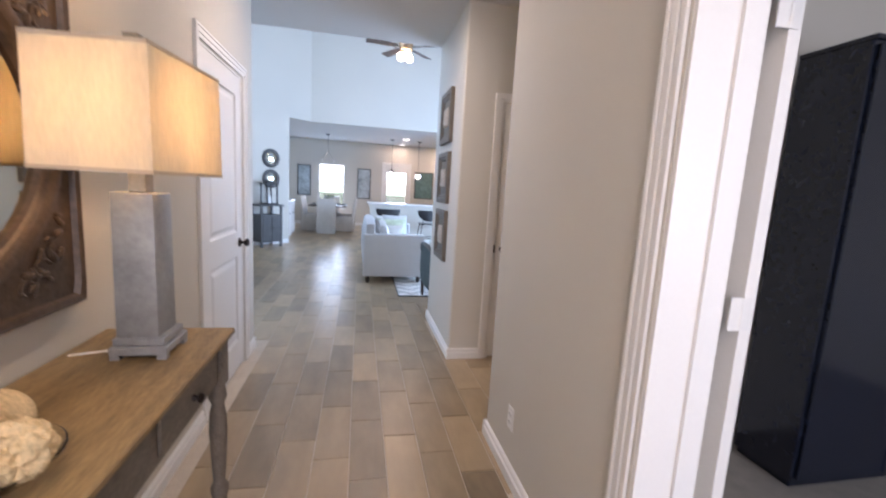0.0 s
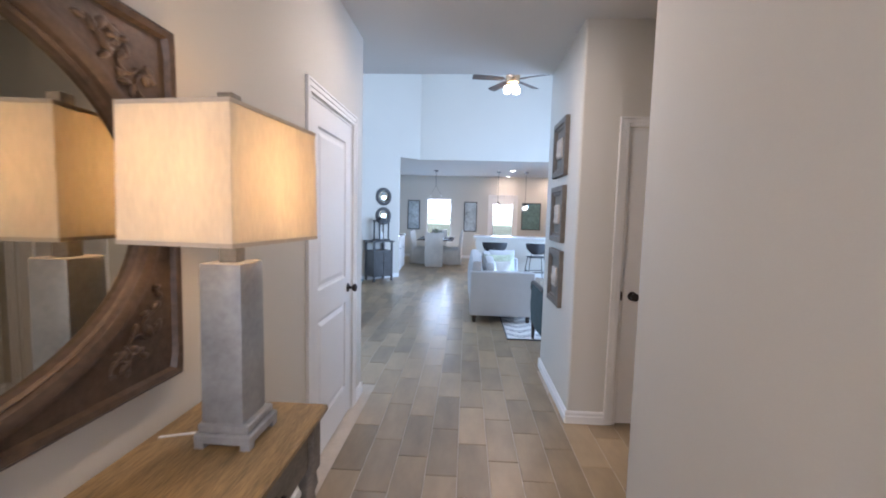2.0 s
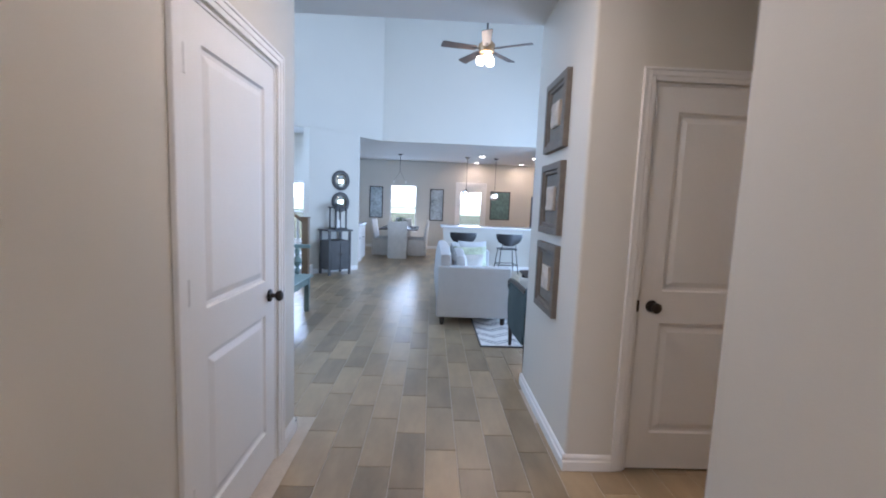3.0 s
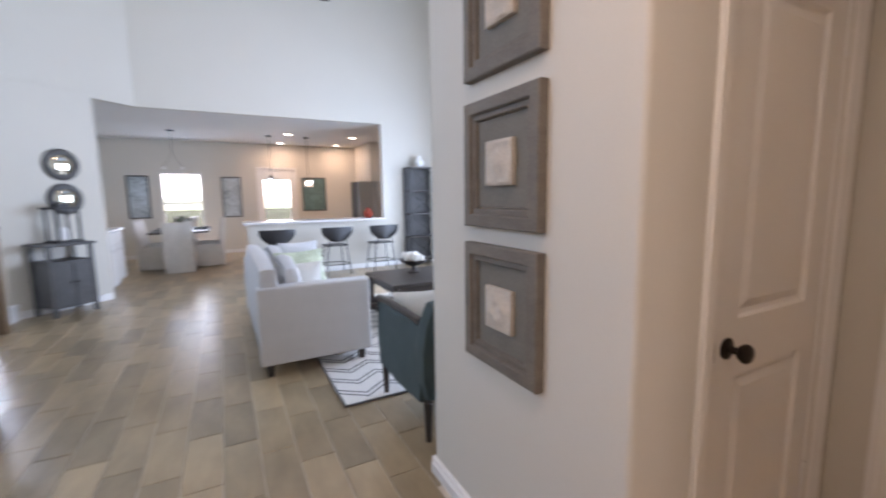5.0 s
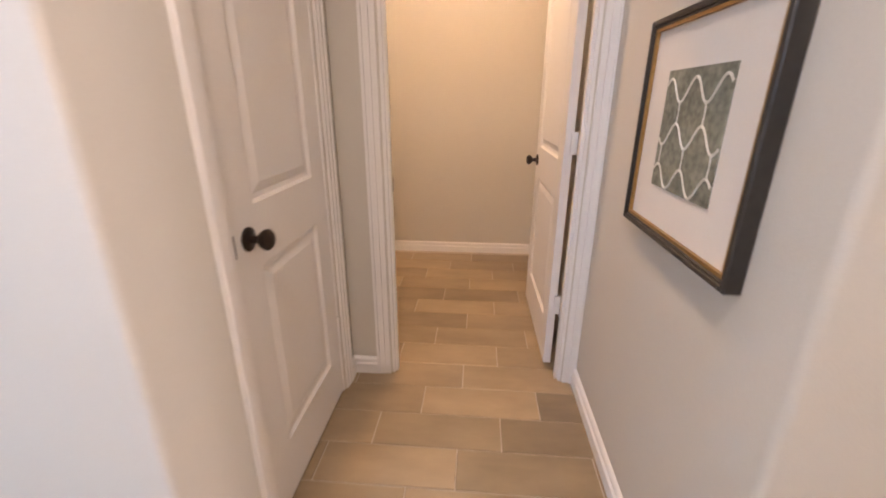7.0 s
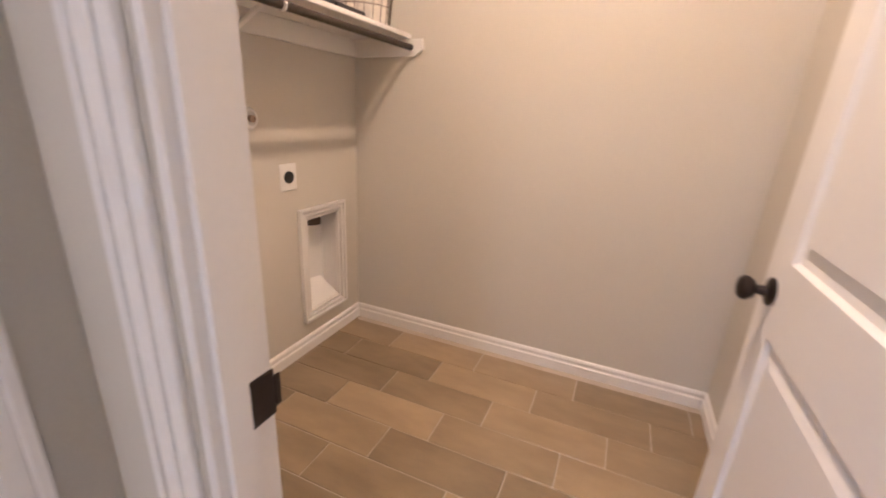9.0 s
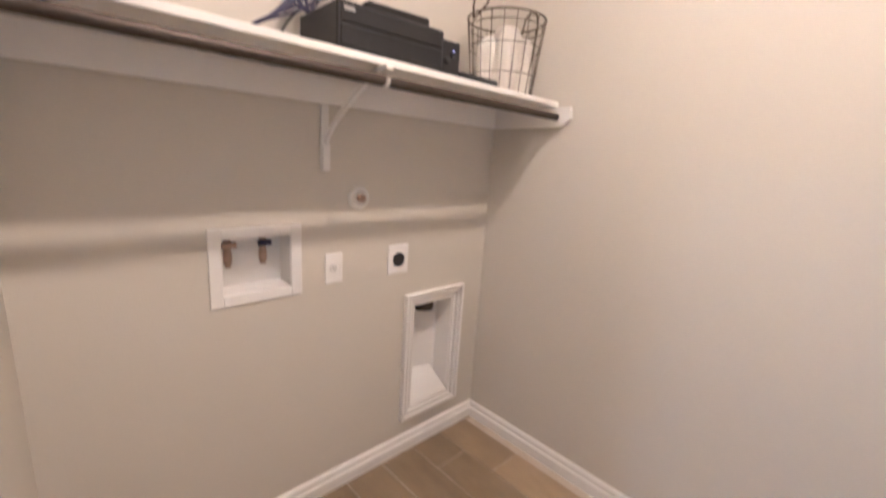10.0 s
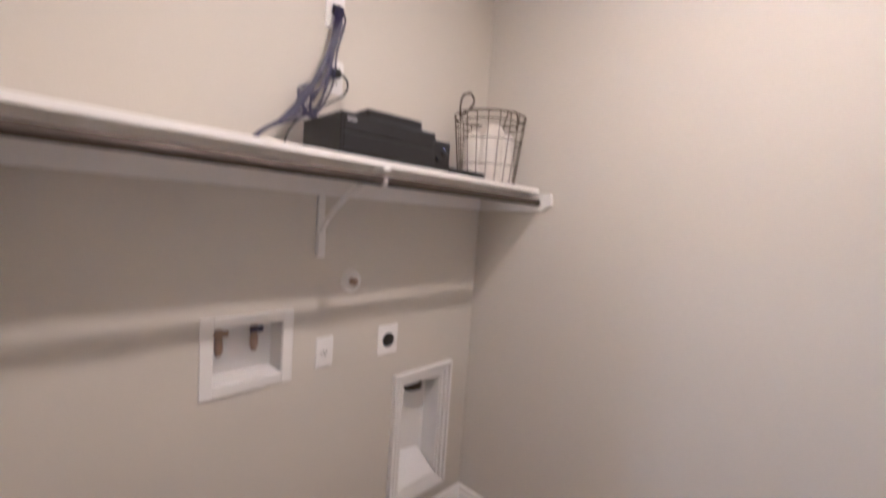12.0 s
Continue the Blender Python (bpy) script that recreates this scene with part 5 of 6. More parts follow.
def ceiling_fan():
    ob = thing("ceiling_fan", "five-blade dark walnut ceiling fan with lit frosted globes", "ceiling fan", pose(0.96, 7.65, 3.55))
    bm = bmesh.new()
    tube(bm, (0, 0, 0.25), (0, 0, HX - 3.55), 0.013)
    part("downrod", bm, M_IRON, ob)
    part("canopy", lathe(bmesh.new(), [(0.03, HX - 3.65), (0.07, HX - 3.58), (0.075, HX - 3.55)], 20), M_IRON, ob)
    part("motor", lathe(bmesh.new(), [(0.04, 0.06), (0.10, 0.08), (0.12, 0.13), (0.12, 0.19), (0.08, 0.24), (0.02, 0.27)], 24), M_BRASS, ob)
    for k in range(5):
        a = radians(72 * k + 47)
        bm = bmesh.new()
        r = bmesh.ops.create_cube(bm, size=1)
        for v in r["verts"]:
            w = 0.15 if v.co.x > 0 else 0.11
            v.co = Vector((0.41 + v.co.x * 0.52, v.co.y * w, v.co.z * 0.008))
        bmesh.ops.bevel(bm, geom=[e for e in bm.edges if abs(e.verts[0].co.z - e.verts[1].co.z) > 0.004], offset=0.03, segments=3, profile=0.5, affect="EDGES")
        bmesh.ops.transform(bm, matrix=Matrix.Translation((0, 0, 0.13)) @ Matrix.Rotation(a, 4, "Z") @ Matrix.Rotation(radians(12), 4, "X"), verts=bm.verts[:])
        bl = part("blade", bm, M_FANBLADE, ob)
        bm = boxes((0.09, 0.24, -0.02, 0.02, -0.004, 0.004))
        bmesh.ops.transform(bm, matrix=Matrix.Translation((0, 0, 0.125)) @ Matrix.Rotation(a, 4, "Z"), verts=bm.verts[:])
        part("blade_iron", bm, M_IRON, bl)
    for k in range(3):
        a = radians(120 * k + 40)
        c = Vector((0.085 * math.cos(a), 0.085 * math.sin(a), 0))
        bm = bmesh.new()
        tube(bm, (c.x * 0.3, c.y * 0.3, 0.07), (c.x, c.y, 0.03), 0.012)
        part("lamp_arm", bm, M_BRASS, ob)
        part("globe", lathe(bmesh.new(), [(0.025, 0.04), (0.05, 0.02), (0.062, -0.03), (0.05, -0.075), (0.015, -0.09)], 18, at=(c.x, c.y, c.z)), M_GLOBE, ob, "lit frosted glass globe")


ceiling_fan()


def bar_stool(m):
    ob = thing("bar_stool", "black bar stool with a curved rounded back on thin legs", "bar stool", m, group="stools along the bar")
    part("seat", soft_box(bmesh.new(), -0.20, 0.20, -0.19, 0.19, 0.50, 0.535, 0.02), M_BLACK, ob)
    bm = bmesh.new()
    n = 16
    rows = []
    for j in range(11):
        v = j / 10
        row = []
        for i in range(n + 1):
            u = i / n * 2 - 1
            half = 0.285 * max(0.12, 1 - (1 - v) ** 2.4) ** 0.5 * (1 if v < 0.95 else 0.97)
            row.append((u * half, -0.19 - 0.035 + 0.055 * u * u, 0.590 + 0.255 * v))
        rows.append(row)
    for off in (0.0, 0.014):
        g = [[bm.verts.new((x, y - off, z)) for x, y, z in row] for row in rows]
        for a, b in zip(g, g[1:]):
            for i in range(n):
                bm.faces.new((a[i], a[i + 1], b[i + 1], b[i]))
    bmesh.ops.recalc_face_normals(bm, faces=bm.faces[:])
    part("backrest", bm, M_BLACK, ob)
    for sx in (-1, 1):
        bm = bmesh.new()
        tube(bm, (sx * 0.15, -0.16, 0.50), (sx * 0.14, -0.222, 0.74), 0.009)
        part("back_post", bm, M_IRON, ob)
        for sy in (-1, 1):
            bm = bmesh.new()
            tube(bm, (sx * 0.22, sy * 0.21, 0), (sx * 0.16, sy * 0.15, 0.505), 0.009)
            part("leg", bm, M_IRON, ob)
    bm = bmesh.new()
    c = [(-0.205, -0.195, 0.18), (0.205, -0.195, 0.18), (0.205, 0.195, 0.18), (-0.205, 0.195, 0.18)]
    for k in range(4):
        tube(bm, c[k], c[(k + 1) % 4], 0.008)
    part("foot_ring", bm, M_IRON, ob)
    return ob


st = bar_stool(pose(0.93, 10.28, 0))
for sx in (1.90, 2.76):
    copy_thing(st, pose(sx, 10.28, 0, 0, 0, 4))
bt = thing("bar_countertop", "pale quartz countertop on the breakfast bar", "countertop", pose(0, 0, 0))
part("slab", boxes((0.46, 2.95, LY - 0.12, LY + 0.45, 0.916, 0.955), bevel=0.004), M_COUNTER, bt)
bc = thing("island_cabinet", "white kitchen base cabinet behind the bar", "cabinet", pose(0, 0, 0))
part("body", boxes((0.54, 2.93, LY + 0.125, LY + 0.42, 0.0, 0.914)), M_CABINET, bc)
vs = thing("red_vase", "small red vase standing on the bar", "vase", pose(2.70, LY + 0.2, 0.956))
part("body", lathe(bmesh.new(), [(0.05, 0), (0.09, 0.04), (0.10, 0.09), (0.06, 0.15), (0.04, 0.18), (0.05, 0.20)], 20), material("red_glaze", (0.30, 0.05, 0.03), 0.25, 0, 0.15, 8, 60), vs)

# kitchen beyond the bar
fr = thing("refrigerator", "stainless steel double-door refrigerator", "refrigerator", pose(3.10, 12.75, 0))
part("body", boxes((0.02, 0.82, 0.05, 0.70, 0.02, 1.74), bevel=0.006), M_BLACK, fr)
for k in range(2):
    d = part("fridge_door", boxes((k * 0.42, k * 0.42 + 0.41, 0, 0.06, 0.60, 1.74), bevel=0.012), M_STEEL, fr)
    bm = bmesh.new()
    hx = 0.37 + k * 0.10
    tube(bm, (hx, -0.045, 0.75), (hx, -0.045, 1.60), 0.011)
    part("door_handle", bm, M_CHROME, d)
part("freezer_drawer", boxes((0, 0.83, 0, 0.06, 0.04, 0.585), bevel=0.012), M_STEEL, fr)


def pendant(x, y, z):
    ob = thing("pendant_lamp", "glass globe pendant lamp on a thin dark rod, lit", "pendant lamp", pose(x, y, H), group="pendants over the kitchen")
    part("canopy", lathe(bmesh.new(), [(0.02, -0.03), (0.06, -0.02), (0.065, 0)], 18), M_IRON, ob)
    bm = bmesh.new()
    tube(bm, (0, 0, -0.02), (0, 0, z - H + 0.12), 0.006)
    part("rod", bm, M_IRON, ob)
    part("socket", lathe(bmesh.new(), [(0.03, z - H + 0.06), (0.03, z - H + 0.12), (0.012, z - H + 0.14)], 14), M_IRON, ob)
    part("globe", ball(bmesh.new(), (0, 0, z - H), 0.105), M_PANE, ob, "clear glass globe")
    part("bulb", ball(bmesh.new(), (0, 0, z - H), 0.034), M_GLOBE, ob)


pendant(1.18, 13.0, 1.73)
pendant(1.98, 13.0, 1.70)


def dining_chair(m):
    ob = thing("dining_chair", "white slipcovered dining chair with a tall back", "dining chair", m, group="chairs round the dining table")
    part("skirt", soft_box(bmesh.new(), -0.24, 0.24, -0.24, 0.24, 0.0, 0.47, 0.02), M_CREAM, ob)
    bm = soft_box(bmesh.new(), -0.25, 0.25, -0.30, -0.20, 0.0, 0.99, 0.02)
    for v in bm.verts:
        if v.co.z > 0.9:
            v.co.z -= 0.05 * (1 - (v.co.x / 0.25) ** 2)
        v.co.y -= max(0, v.co.z - 0.5) * 0.12
    part("backrest", bm, M_CREAM, ob)
    return ob


dc = dining_chair(pose(-0.60, 12.10, 0))
for cx, cy, a in ((-1.05, 12.66, -90), (-1.05, 13.22, -90), (-0.15, 12.66, 90), (-0.15, 13.22, 90), (-0.60, 13.75, 180)):
    copy_thing(dc, pose(cx, cy, 0, 0, 0, a))
tb = thing("dining_table", "dark wood dining table", "dining table", pose(-0.60, 12.90, 0))
part("tabletop", boxes((-0.50, 0.50, -0.80, 0.80, 0.715, 0.75), bevel=0.005), M_DARKWOOD, tb)
for fx in (-0.09, 0.09):
    for fy in (-0.42, 0.42):
        part("leg", boxes((fx - 0.05, fx + 0.05, fy - 0.05, fy + 0.05, 0, 0.715), bevel=0.004), M_DARKWOOD, tb)
for px, py in ((-0.93, 12.62), (-0.93, 13.18), (-0.27, 12.62), (-0.27, 13.18)):
    ps = thing("place_setting", "dark blue plate with a folded napkin on the dining table", "plate", pose(px, py, 0.75), group="place settings on the dining table")
    part("plate", lathe(bmesh.new(), [(0.001, 0.004), (0.09, 0.004), (0.14, 0.018), (0.137, 0.022), (0.09, 0.010), (0.001, 0.010)], 20), M_TEAL, ps)
    part("napkin", boxes((-0.04, 0.04, -0.07, 0.07, 0.010, 0.028), bevel=0.005), M_CREAM, ps)
pl = thing("table_greenery", "low pot of green leaves on the dining table", "plant", pose(-0.60, 12.90, 0.75))
part("pot", lathe(bmesh.new(), [(0.06, 0), (0.09, 0.08), (0.095, 0.12)], 16), M_WHITE, pl)
bm = bmesh.new()
rng = random.Random(9)
for k in range(90):
    a, r, z = rng.uniform(0, 6.28), rng.uniform(0, 0.2), rng.uniform(0.1, 0.28)
    c = Vector((r * math.cos(a), r * math.sin(a), z))
    d, e = Vector((rng.uniform(-1, 1), rng.uniform(-1, 1), rng.uniform(-.3, 1))).normalized() * 0.05, Vector((rng.uniform(-1, 1), rng.uniform(-1, 1), 0.2)).normalized() * 0.018
    bm.faces.new([bm.verts.new(p) for p in (c - d, c + e, c + d, c - e)])
part("leaves", bm, M_LEAF, pl)
ch = thing("dining_pendant", "thin rod pendant over the dining table", "pendant lamp", pose(-0.66, 12.9, H))
part("canopy", lathe(bmesh.new(), [(0.02, -0.03), (0.06, -0.02), (0.065, 0)], 18), M_IRON, ch)
bm = bmesh.new()
tube(bm, (0, 0, -0.02), (0, 0, -0.46), 0.005)
part("rod", bm, M_IRON, ch)
for s in (-1, 1):
    bm = bmesh.new()
    tube(bm, (0, 0, -0.45), (s * 0.16, 0, -0.72), 0.004)
    part("arm", bm, M_NICKEL, ch)
    part("bulb", ball(bmesh.new(), (s * 0.16, 0, -0.745), 0.026, 1, 1, 1.2), M_WHITE, ch)


def canvas(name, x0, x1, z0, z1, mat, label):
    ob = thing(name, label, "wall art", pose(0, FY, 0))
    part("canvas", boxes((x0 + 0.03, x1 - 0.03, -0.018, -0.001, z0 + 0.03, z1 - 0.03)), mat, ob)
    part("frame", boxes((x0, x0 + 0.03, -0.03, 0, z0, z1), (x1 - 0.03, x1, -0.03, 0, z0, z1), (x0 + 0.03, x1 - 0.03, -0.03, 0, z0, z0 + 0.03), (x0 + 0.03, x1 - 0.03, -0.03, 0, z1 - 0.03, z1), bevel=0.003), M_CHEST, ob)


canvas("framed_canvas", -1.73, -1.31, 0.93, 1.92, M_ART, "tall framed blue-grey canvas on the dining wall")
canvas("framed_canvas", 0.17, 0.61, 0.90, 1.90, M_ART, "tall framed blue-grey canvas beside the window")
canvas("framed_canvas", 2.09, 2.72, 1.0, 1.90, M_ARTG, "framed teal abstract canvas on the kitchen wall")


def window(name, x0, x1, z0, z1, y, label, bars=1, lined=True):
    ob = tagged(thing(name, label, "window", pose(0, y, 0)), kind="structure")
    fw = 0.045
    part("window_frame", boxes((x0, x0 + fw, 0.02, 0.07, z0, z1), (x1 - fw, x1, 0.02, 0.07, z0, z1), (x0 + fw, x1 - fw, 0.02, 0.07, z0, z0 + fw), (x0 + fw, x1 - fw, 0.02, 0.07, z1 - fw, z1), bevel=0.003), M_TRIM, ob)
    for k in range(bars):
        z = z0 + (z1 - z0) * (k + 1) / (bars + 1)
        part("sash_bar", boxes((x0 + fw, x1 - fw, 0.02, 0.06, z - 0.02, z + 0.02), bevel=0.002), M_TRIM, ob)
    p = part("pane", boxes((x0 + fw, x1 - fw, 0.043, 0.047, z0 + fw, z1 - fw)), M_PANE, ob)
    p.visible_shadow = False
    part("window_sill", boxes((x0 - 0.04, x1 + 0.04, -0.05, 0.02, z0 - 0.025, z0 - 0.001), bevel=0.003), M_TRIM, ob)
    return ob


window("window_1", WIN[0], WIN[1], WIN[2], WIN[3], FY, "white framed dining window with bright daylight")
window("window_2", -2.95, -2.22, 0.55, 1.78, 10.0, "white framed stair window with bright daylight")
# glazed door
gd = tagged(thing("door_1", "white glazed back door full of daylight", "door", pose(0, FY, 0)), kind="structure")
x0, x1 = GD[0] - 0.1, GD[1] + 0.1
part("door_frame", boxes((x0, GD[0], 0.02, 0.065, 0.0, 2.08), (GD[1], x1, 0.02, 0.065, 0.0, 2.08), (GD[0], GD[1], 0.02, 0.065, 0.0, 0.80), (GD[0], GD[1], 0.02, 0.065, 1.83, 2.08), bevel=0.004), M_DOOR, gd)
p = part("pane", boxes((GD[0], GD[1], 0.04, 0.045, 0.80, 1.83)), M_PANE, gd)
p.visible_shadow = False
part("door_trim", boxes((x0 - 0.07, x0, -0.018, -0.0005, 0, 2.15), (x1, x1 + 0.07, -0.018, -0.0005, 0, 2.15), (x0, x1, -0.018, -0.0005, 2.08, 2.15), bevel=0.003), M_TRIM, gd)

# niche with chest, lantern and mirrors, turned 45 degrees
NI = pose(-1.665, 9.625, 0, 0, 0, 42.7)


def chest():
    ob = thing("accent_chest", "dark grey wooden cabinet standing before the splayed wall", "cabinet", NI @ pose(-0.11, -0.215, 0))
    part("body", boxes((-0.215, 0.215, -0.19, 0.17, 0.10, 0.66), bevel=0.006), M_CHEST, ob)
    part("top", boxes((-0.265, 0.265, -0.22, 0.19, 0.835, 0.865), bevel=0.005), M_CHEST, ob)
    for fx in (-0.215, 0.215):
        for fy in (-0.18, 0.16):
            part("post", boxes((fx - 0.02, fx + 0.02, fy - 0.02, fy + 0.02, 0, 0.835), bevel=0.003), M_CHEST, ob)
    for s in (-1, 1):
        d = part("cabinet_door", boxes((min(0.004 * s, 0.19 * s), max(0.004 * s, 0.19 * s), -0.20, -0.189, 0.13, 0.63), bevel=0.004), M_CHEST, ob)
        part("knob", ball(bmesh.new(), (0.03 * s, -0.21, 0.40), 0.012), M_BRONZE, d)
    ln = thing("lantern", "dark metal lantern standing on the cabinet", "lantern", NI @ pose(-0.05, -0.215, 0.865))
    for fx in (-0.11, 0.11):
        for fy in (-0.11, 0.11):
            part("post", boxes((fx - 0.012, fx + 0.012, fy - 0.012, fy + 0.012, 0.02, 0.40)), M_IRON, ln)
    part("base", boxes((-0.14, 0.14, -0.14, 0.14, 0, 0.025), bevel=0.003), M_IRON, ln)
    part("roof", boxes((-0.14, 0.14, -0.14, 0.14, 0.40, 0.425), (-0.07, 0.07, -0.07, 0.07, 0.425, 0.47), bevel=0.003), M_IRON, ln)
    part("candle", lathe(bmesh.new(), [(0.035, 0.025), (0.035, 0.17), (0.004, 0.18)], 14), M_WHITE, ln)


chest()
for z in (1.81, 1.385):
    ob = thing("round_mirror", "round convex mirror in a dark ringed frame", "mirror", NI @ pose(0.12, 0.0, z, 90, 0, 0), group="pair of round mirrors")
    part("frame", lathe(bmesh.new(), [(0.125, 0.020), (0.130, 0.035), (0.165, 0.040), (0.195, 0.022), (0.195, 0.001), (0.12, 0.001)], 36), M_CHEST, ob)
    part("mirror_glass", lathe(bmesh.new(), [(0.128, 0.018), (0.11, 0.026), (0.07, 0.034), (0.03, 0.038), (0.005, 0.039)], 36), M_MIRROR, ob)

bf = thing("buffet_cabinet", "white built-in buffet cabinet with a pale top", "cabinet", pose(0, 0, 0))
part("body", boxes((-2.165, -1.36, 10.14, 11.45, 0.09, 0.88), (-2.165, -1.42, 10.14, 11.45, 0, 0.09), bevel=0.003), M_CABINET, bf)
for k in range(3):
    d = part("cabinet_door", boxes((-1.359, -1.342, 10.16 + k * 0.43, 10.57 + k * 0.43, 0.11, 0.68), bevel=0.004), M_CABINET, bf)
    part("knob", ball(bmesh.new(), (-1.33, 10.2 + k * 0.43, 0.6), 0.012), M_BRONZE, d)
    part("drawer", boxes((-1.359, -1.342, 10.16 + k * 0.43, 10.57 + k * 0.43, 0.70, 0.86), bevel=0.004), M_CABINET, bf)
part("countertop", boxes((-2.165, -1.32, 10.115, 11.47, 0.881, 0.915), bevel=0.004), M_COUNTER, bf)


def bench():
    ob = thing("settle_bench", "distressed teal painted wooden bench with a slatted back", "bench", pose(-1.50, 5.75, 0))
    L = 0.88
    part("seat", boxes((-0.27, 0.27, -L, L, 0.435, 0.465), bevel=0.005), M_BENCH, ob)
    part("apron", boxes((0.21, 0.235, -L + 0.05, L - 0.05, 0.355, 0.435), (-0.235, -0.21, -L + 0.05, L - 0.05, 0.355, 0.435), (-0.21, 0.21, L - 0.08, L - 0.055, 0.355, 0.435)), M_BENCH, ob)
    for fy in (-L + 0.07, 0.0, L - 0.07):
        part("leg", boxes((0.185, 0.24, fy - 0.028, fy + 0.028, 0, 0.435), bevel=0.004), M_BENCH, ob)
        part("back_post", boxes((-0.27, -0.22, fy - 0.025, fy + 0.025, 0, 0.86), bevel=0.004), M_BENCH, ob)
    part("top_rail", boxes((-0.275, -0.225, -L, L, 0.80, 0.88), bevel=0.008), M_BENCH, ob)
    part("lower_rail", boxes((-0.265, -0.235, -L, L, 0.54, 0.59), bevel=0.004), M_BENCH, ob)
    for k in range(11):
        y = -L + 0.16 + k * (2 * L - 0.32) / 10
        part("slat", boxes((-0.258, -0.240, y - 0.035, y + 0.035, 0.585, 0.805), bevel=0.003), M_BENCH, ob)
    part("end_arm", boxes((-0.24, 0.24, L - 0.06, L - 0.02, 0.80, 0.845), bevel=0.006), M_BENCH, ob)
    bm = bmesh.new()
    lathe(bm, [(0.02, 0.465), (0.035, 0.5), (0.02, 0.56), (0.06, 0.63), (0.02, 0.70), (0.035, 0.76), (0.02, 0.80)], 16, at=(0.08, L - 0.04, 0))
    lathe(bm, [(0.02, 0.465), (0.035, 0.5), (0.02, 0.56), (0.06, 0.63), (0.02, 0.70), (0.035, 0.76), (0.02, 0.80)], 16, at=(-0.10, L - 0.04, 0))
    part("arm_splat", bm, M_BENCH, ob)


bench()
cushion("cushion", "teal green cushion leaning on the bench back", pose(-1.62, 5.55, 0.70, 0, 0, 80), 0.50, 0.46, 0.15, M_BENCH)
cushion("cushion", "white ribbed cushion on the bench", pose(-1.48, 5.70, 0.665, 0, 0, 72), 0.46, 0.40, 0.15, M_CREAM)
cushion("cushion", "patterned pale cushion on the bench", pose(-1.38, 5.32, 0.655, 0, 0, 75), 0.42, 0.38, 0.14, M_RUG)


def staircase():
    ob = thing("staircase", "white stair with carpeted treads turning at a landing", "staircase", pose(0, 0, 0))
    for k in range(3):
        x1 = -2.0 - k * 0.26
        part("step", boxes((x1 - 0.27, x1, 8.72, 9.93, 0.0, 0.18 * (k + 1))), M_TRIM, ob)
    part("landing", boxes((-3.75, -2.785, 8.60, 9.93, 0.0, 0.72)), M_TRIM, ob)
    for k in range(11):
        y1 = 8.60 - k * 0.27
        part("step", boxes((-3.75, -2.66, y1 - 0.27, y1, 0.50 + 0.18 * k if k > 1 else 0.0, 0.90 + 0.18 * k)), M_TRIM, ob)
        part("tread", boxes((-3.75, -2.645, y1 - 0.27, y1 + 0.02, 0.902 + 0.18 * k, 0.92 + 0.18 * k), bevel=0.005), M_SISAL, ob)
    rail = thing("stair_railing", "oak handrail with white balusters and a square newel", "railing", pose(0, 0, 0))
    bm = boxes((-2.0, -1.89, 8.62, 8.73, 0, 1.08), (-2.015, -1.875, 8.605, 8.745, 1.08, 1.11), bevel=0.004)
    part("newel_post", bm, M_STAIRWOOD, rail)
    bm = bmesh.new()
    tube(bm, (-1.98, 8.675, 1.02), (-2.66, 8.675, 1.55), 0.03)
    part("handrail", bm, M_STAIRWOOD, rail)
    bm = bmesh.new()
    tube(bm, (-2.66, 8.62, 1.84), (-2.66, 5.7, 3.79), 0.03)
    part("handrail", bm, M_STAIRWOOD, rail)
    part("newel_post", boxes((-2.72, -2.61, 8.62, 8.73, 0.0, 1.95), bevel=0.004), M_STAIRWOOD, rail)
    for k in range(6):
        x = -2.08 - k * 0.10
        part("baluster", boxes((x - 0.016, x + 0.016, 8.66, 8.69, 0.0 + 0.18 * (1 + int((-2.0 - x) / 0.26)) * 0, 1.02 + (-1.98 - x) * 0.78)), M_TRIM, rail)
    for k in range(22):
        y = 8.50 - k * 0.128
        part("baluster", boxes((-2.675, -2.645, y - 0.015, y + 0.015, 0.92 + 0.18 * int((8.60 - y) / 0.27), 1.84 + (8.62 - y) * 0.668)), M_TRIM, rail)


staircase()

# outside
g = setting("ground", boxes((-300, 300, 15.5, 600, -0.6, -0.5)), M_GRASS, "mown lawn reaching to the horizon")
# emissive panel that makes the windows read as overexposed sky
bd = setting("backdrop", boxes((-60, 60, 90, 90.2, -1, 60)), glow("sky_glow", (0.86, 0.94, 1.0), 5.0), "glowing panel standing in for bright hazy sky beyond the garden")


def far_woods():
    """A ridge of woodland closing the view behind the lawn, its haze painted as pale green glow."""
    bm = bmesh.new()
    n = 240
    lo, hi = [], []
    for k in range(n + 1):
        x = -60 + k * 0.5
        z = 1.6 + 0.9 * noise.noise((x * 0.11, 3.0, 0)) + 0.5 * noise.noise((x * 0.45, 7.0, 0)) + 0.22 * noise.noise((x * 1.7, 1.0, 0))
        lo.append(bm.verts.new((x, 88 + 0.4 * noise.noise((x, 0, 5)), -1)))
        hi.append(bm.verts.new((x, 88.6, z)))
    for k in range(n):
        bm.faces.new((lo[k], lo[k + 1], hi[k + 1], hi[k]))
    setting("backdrop_woods", bm, glow("woodland_haze_glow", (0.74, 0.92, 0.72), 1.5), "woodland ridge beyond the lawn, its haze painted as pale glow")


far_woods()


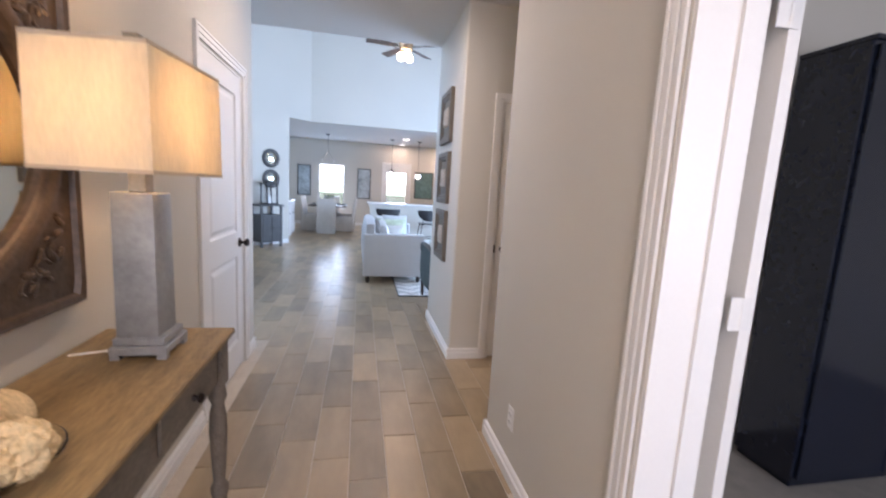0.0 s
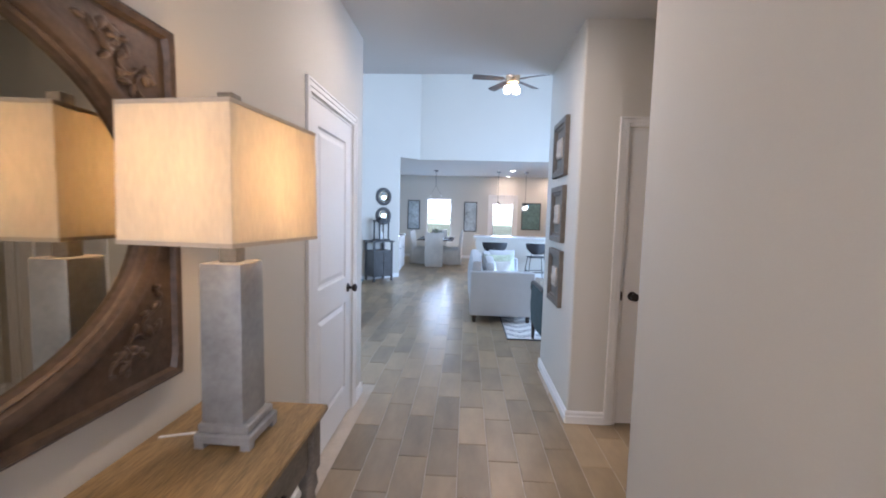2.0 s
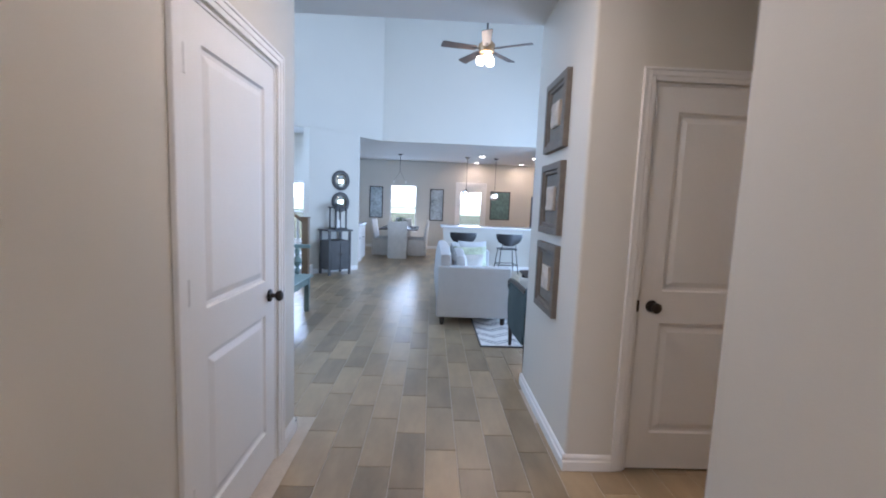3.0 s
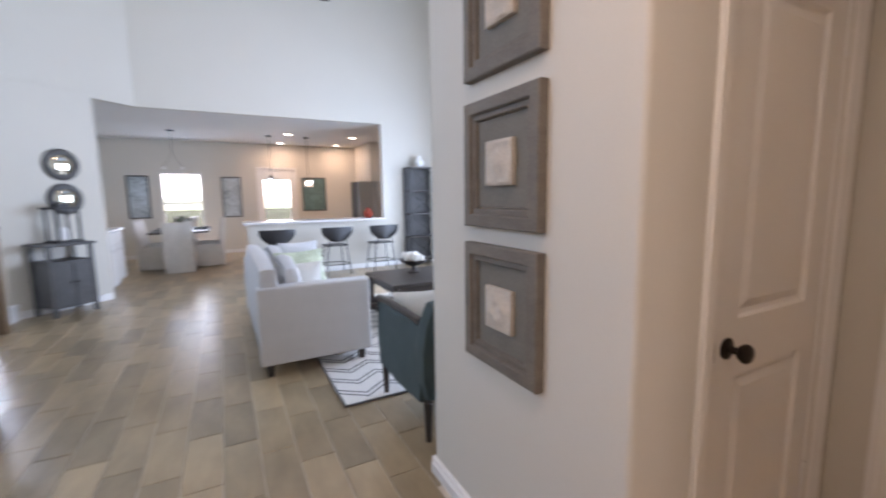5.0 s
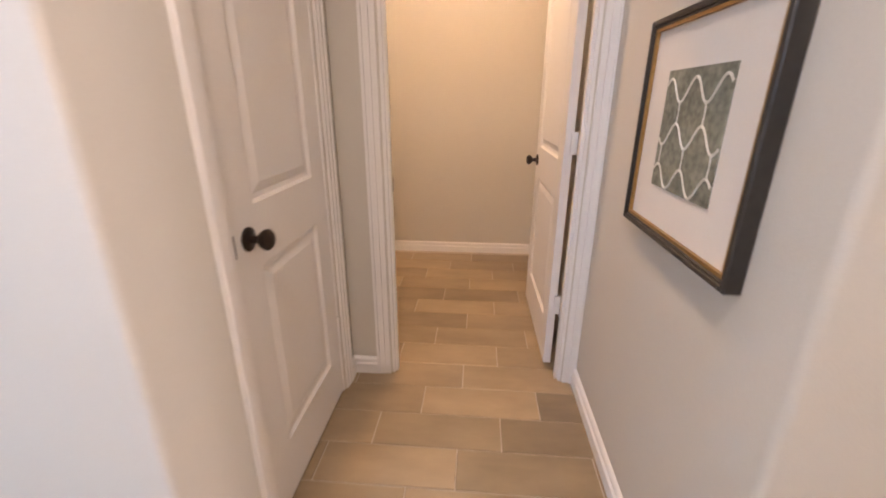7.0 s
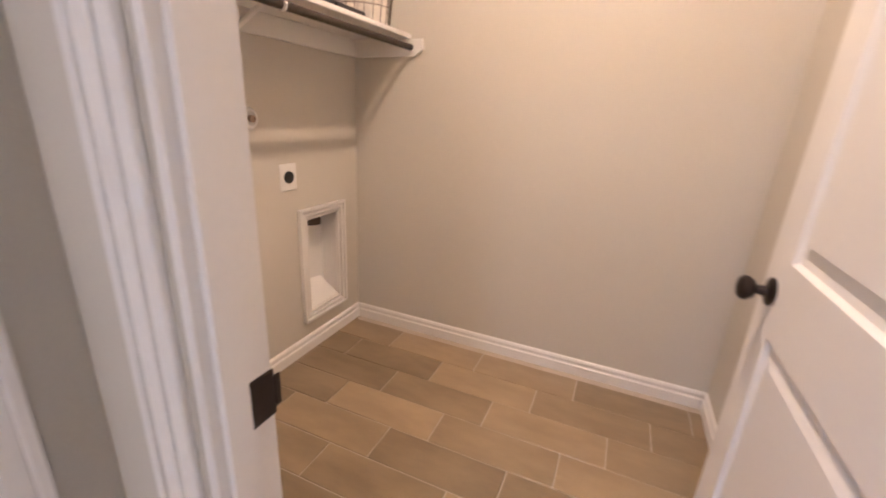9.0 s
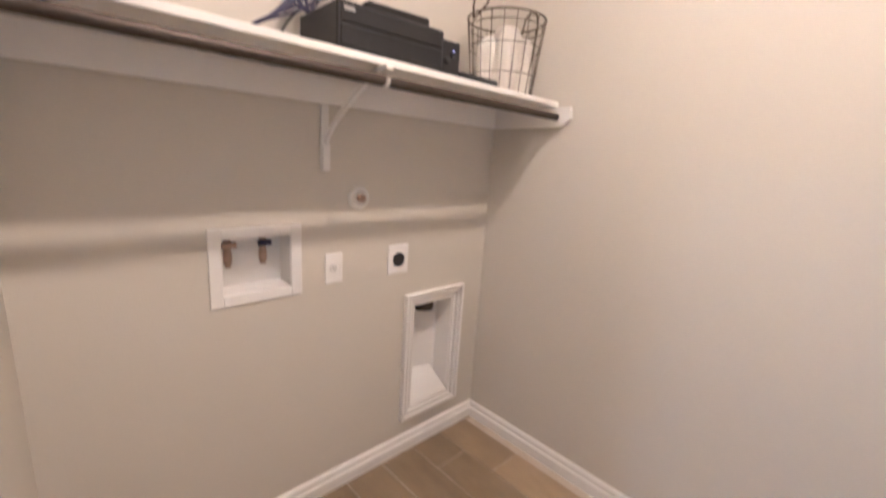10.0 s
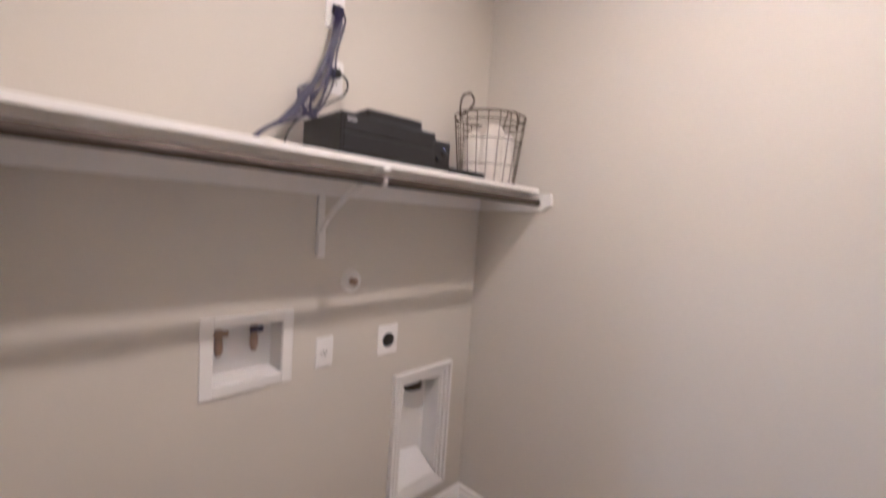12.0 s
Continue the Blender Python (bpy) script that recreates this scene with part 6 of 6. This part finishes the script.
# ---- floor tiles ----
def tile_mesh(l, w=0.1750):
    bm = bmesh.new()
    c = 0.0016
    lo = [bm.verts.new((x, y, -0.0034)) for x, y in ((0, 0), (w, 0), (w, l), (0, l))]
    mid = [bm.verts.new((x, y, -c)) for x, y in ((0, 0), (w, 0), (w, l), (0, l))]
    hi = [bm.verts.new((x, y, 0)) for x, y in ((c, c), (w - c, c), (w - c, l - c), (c, l - c))]
    for a, b in ((lo, mid), (mid, hi)):
        for k in range(4):
            bm.faces.new((a[k], a[(k + 1) % 4], b[(k + 1) % 4], b[k]))
    bm.faces.new(hi)
    return bm


PX, PY = 0.179, 0.5025
full = bpy.data.meshes.new("tile")
b = tile_mesh(PY - 0.004)
b.to_mesh(full)
b.free()
full.materials.append(M_TILE)
floor = bpy.data.objects["floor"]
rest = bmesh.new()
count = 0


def walkable(x, y):
    """The floors that are tiled."""
    if y < 4.56:
        return (XL - 0.1 < x < XR and y > -1.5) or (XL - 0.1 < x < XD1 and YC0 - 0.1 < y < YC1 + 0.08) or (XD0 < x < XE and YS - 0.2 < y < YN) or (y > 3.9 and WX < x < XR)
    return WX < x < EX and y < FY


for i in range(-34, 19):
    x0 = 1.332 + i * PX
    shift = -((i - 1) * 0.169 / PY) % 1.0
    for k in range(-10, 26):
        y0 = 2.947 - 0.5025 + (k + shift) * PY
        ok = walkable(x0 + PX / 2, y0 + PY / 2) or walkable(x0 + PX / 2, y0 + 0.03) or walkable(x0 + PX / 2, y0 + PY - 0.03)
        if not ok or y0 < -1.6 or (x0 + PX / 2 < XL and y0 < 3.5):
            continue
        near = (x0 > 0.9 and YS - 0.4 < y0 < 4.2) or (XL - 0.1 < x0 < 1.0 and 2.0 < y0 < 6.2)
        if near and count < 300:
            t = new("tile", full)
            t.parent = floor
            t.location = (x0 + 0.002, y0 + 0.002, 0)
            count += 1
        else:
            q = tile_mesh(PY - 0.004)
            bmesh.ops.translate(q, verts=q.verts[:], vec=(x0 + 0.002, y0 + 0.002, 0))
            q.verts.ensure_lookup_table()
            vs = [rest.verts.new(v.co) for v in q.verts]
            for f in q.faces:
                rest.faces.new([vs[v.index] for v in f.verts])
            q.free()
tagged(part("tile_field", rest, M_TILE, floor, round=False), kind="stuff")
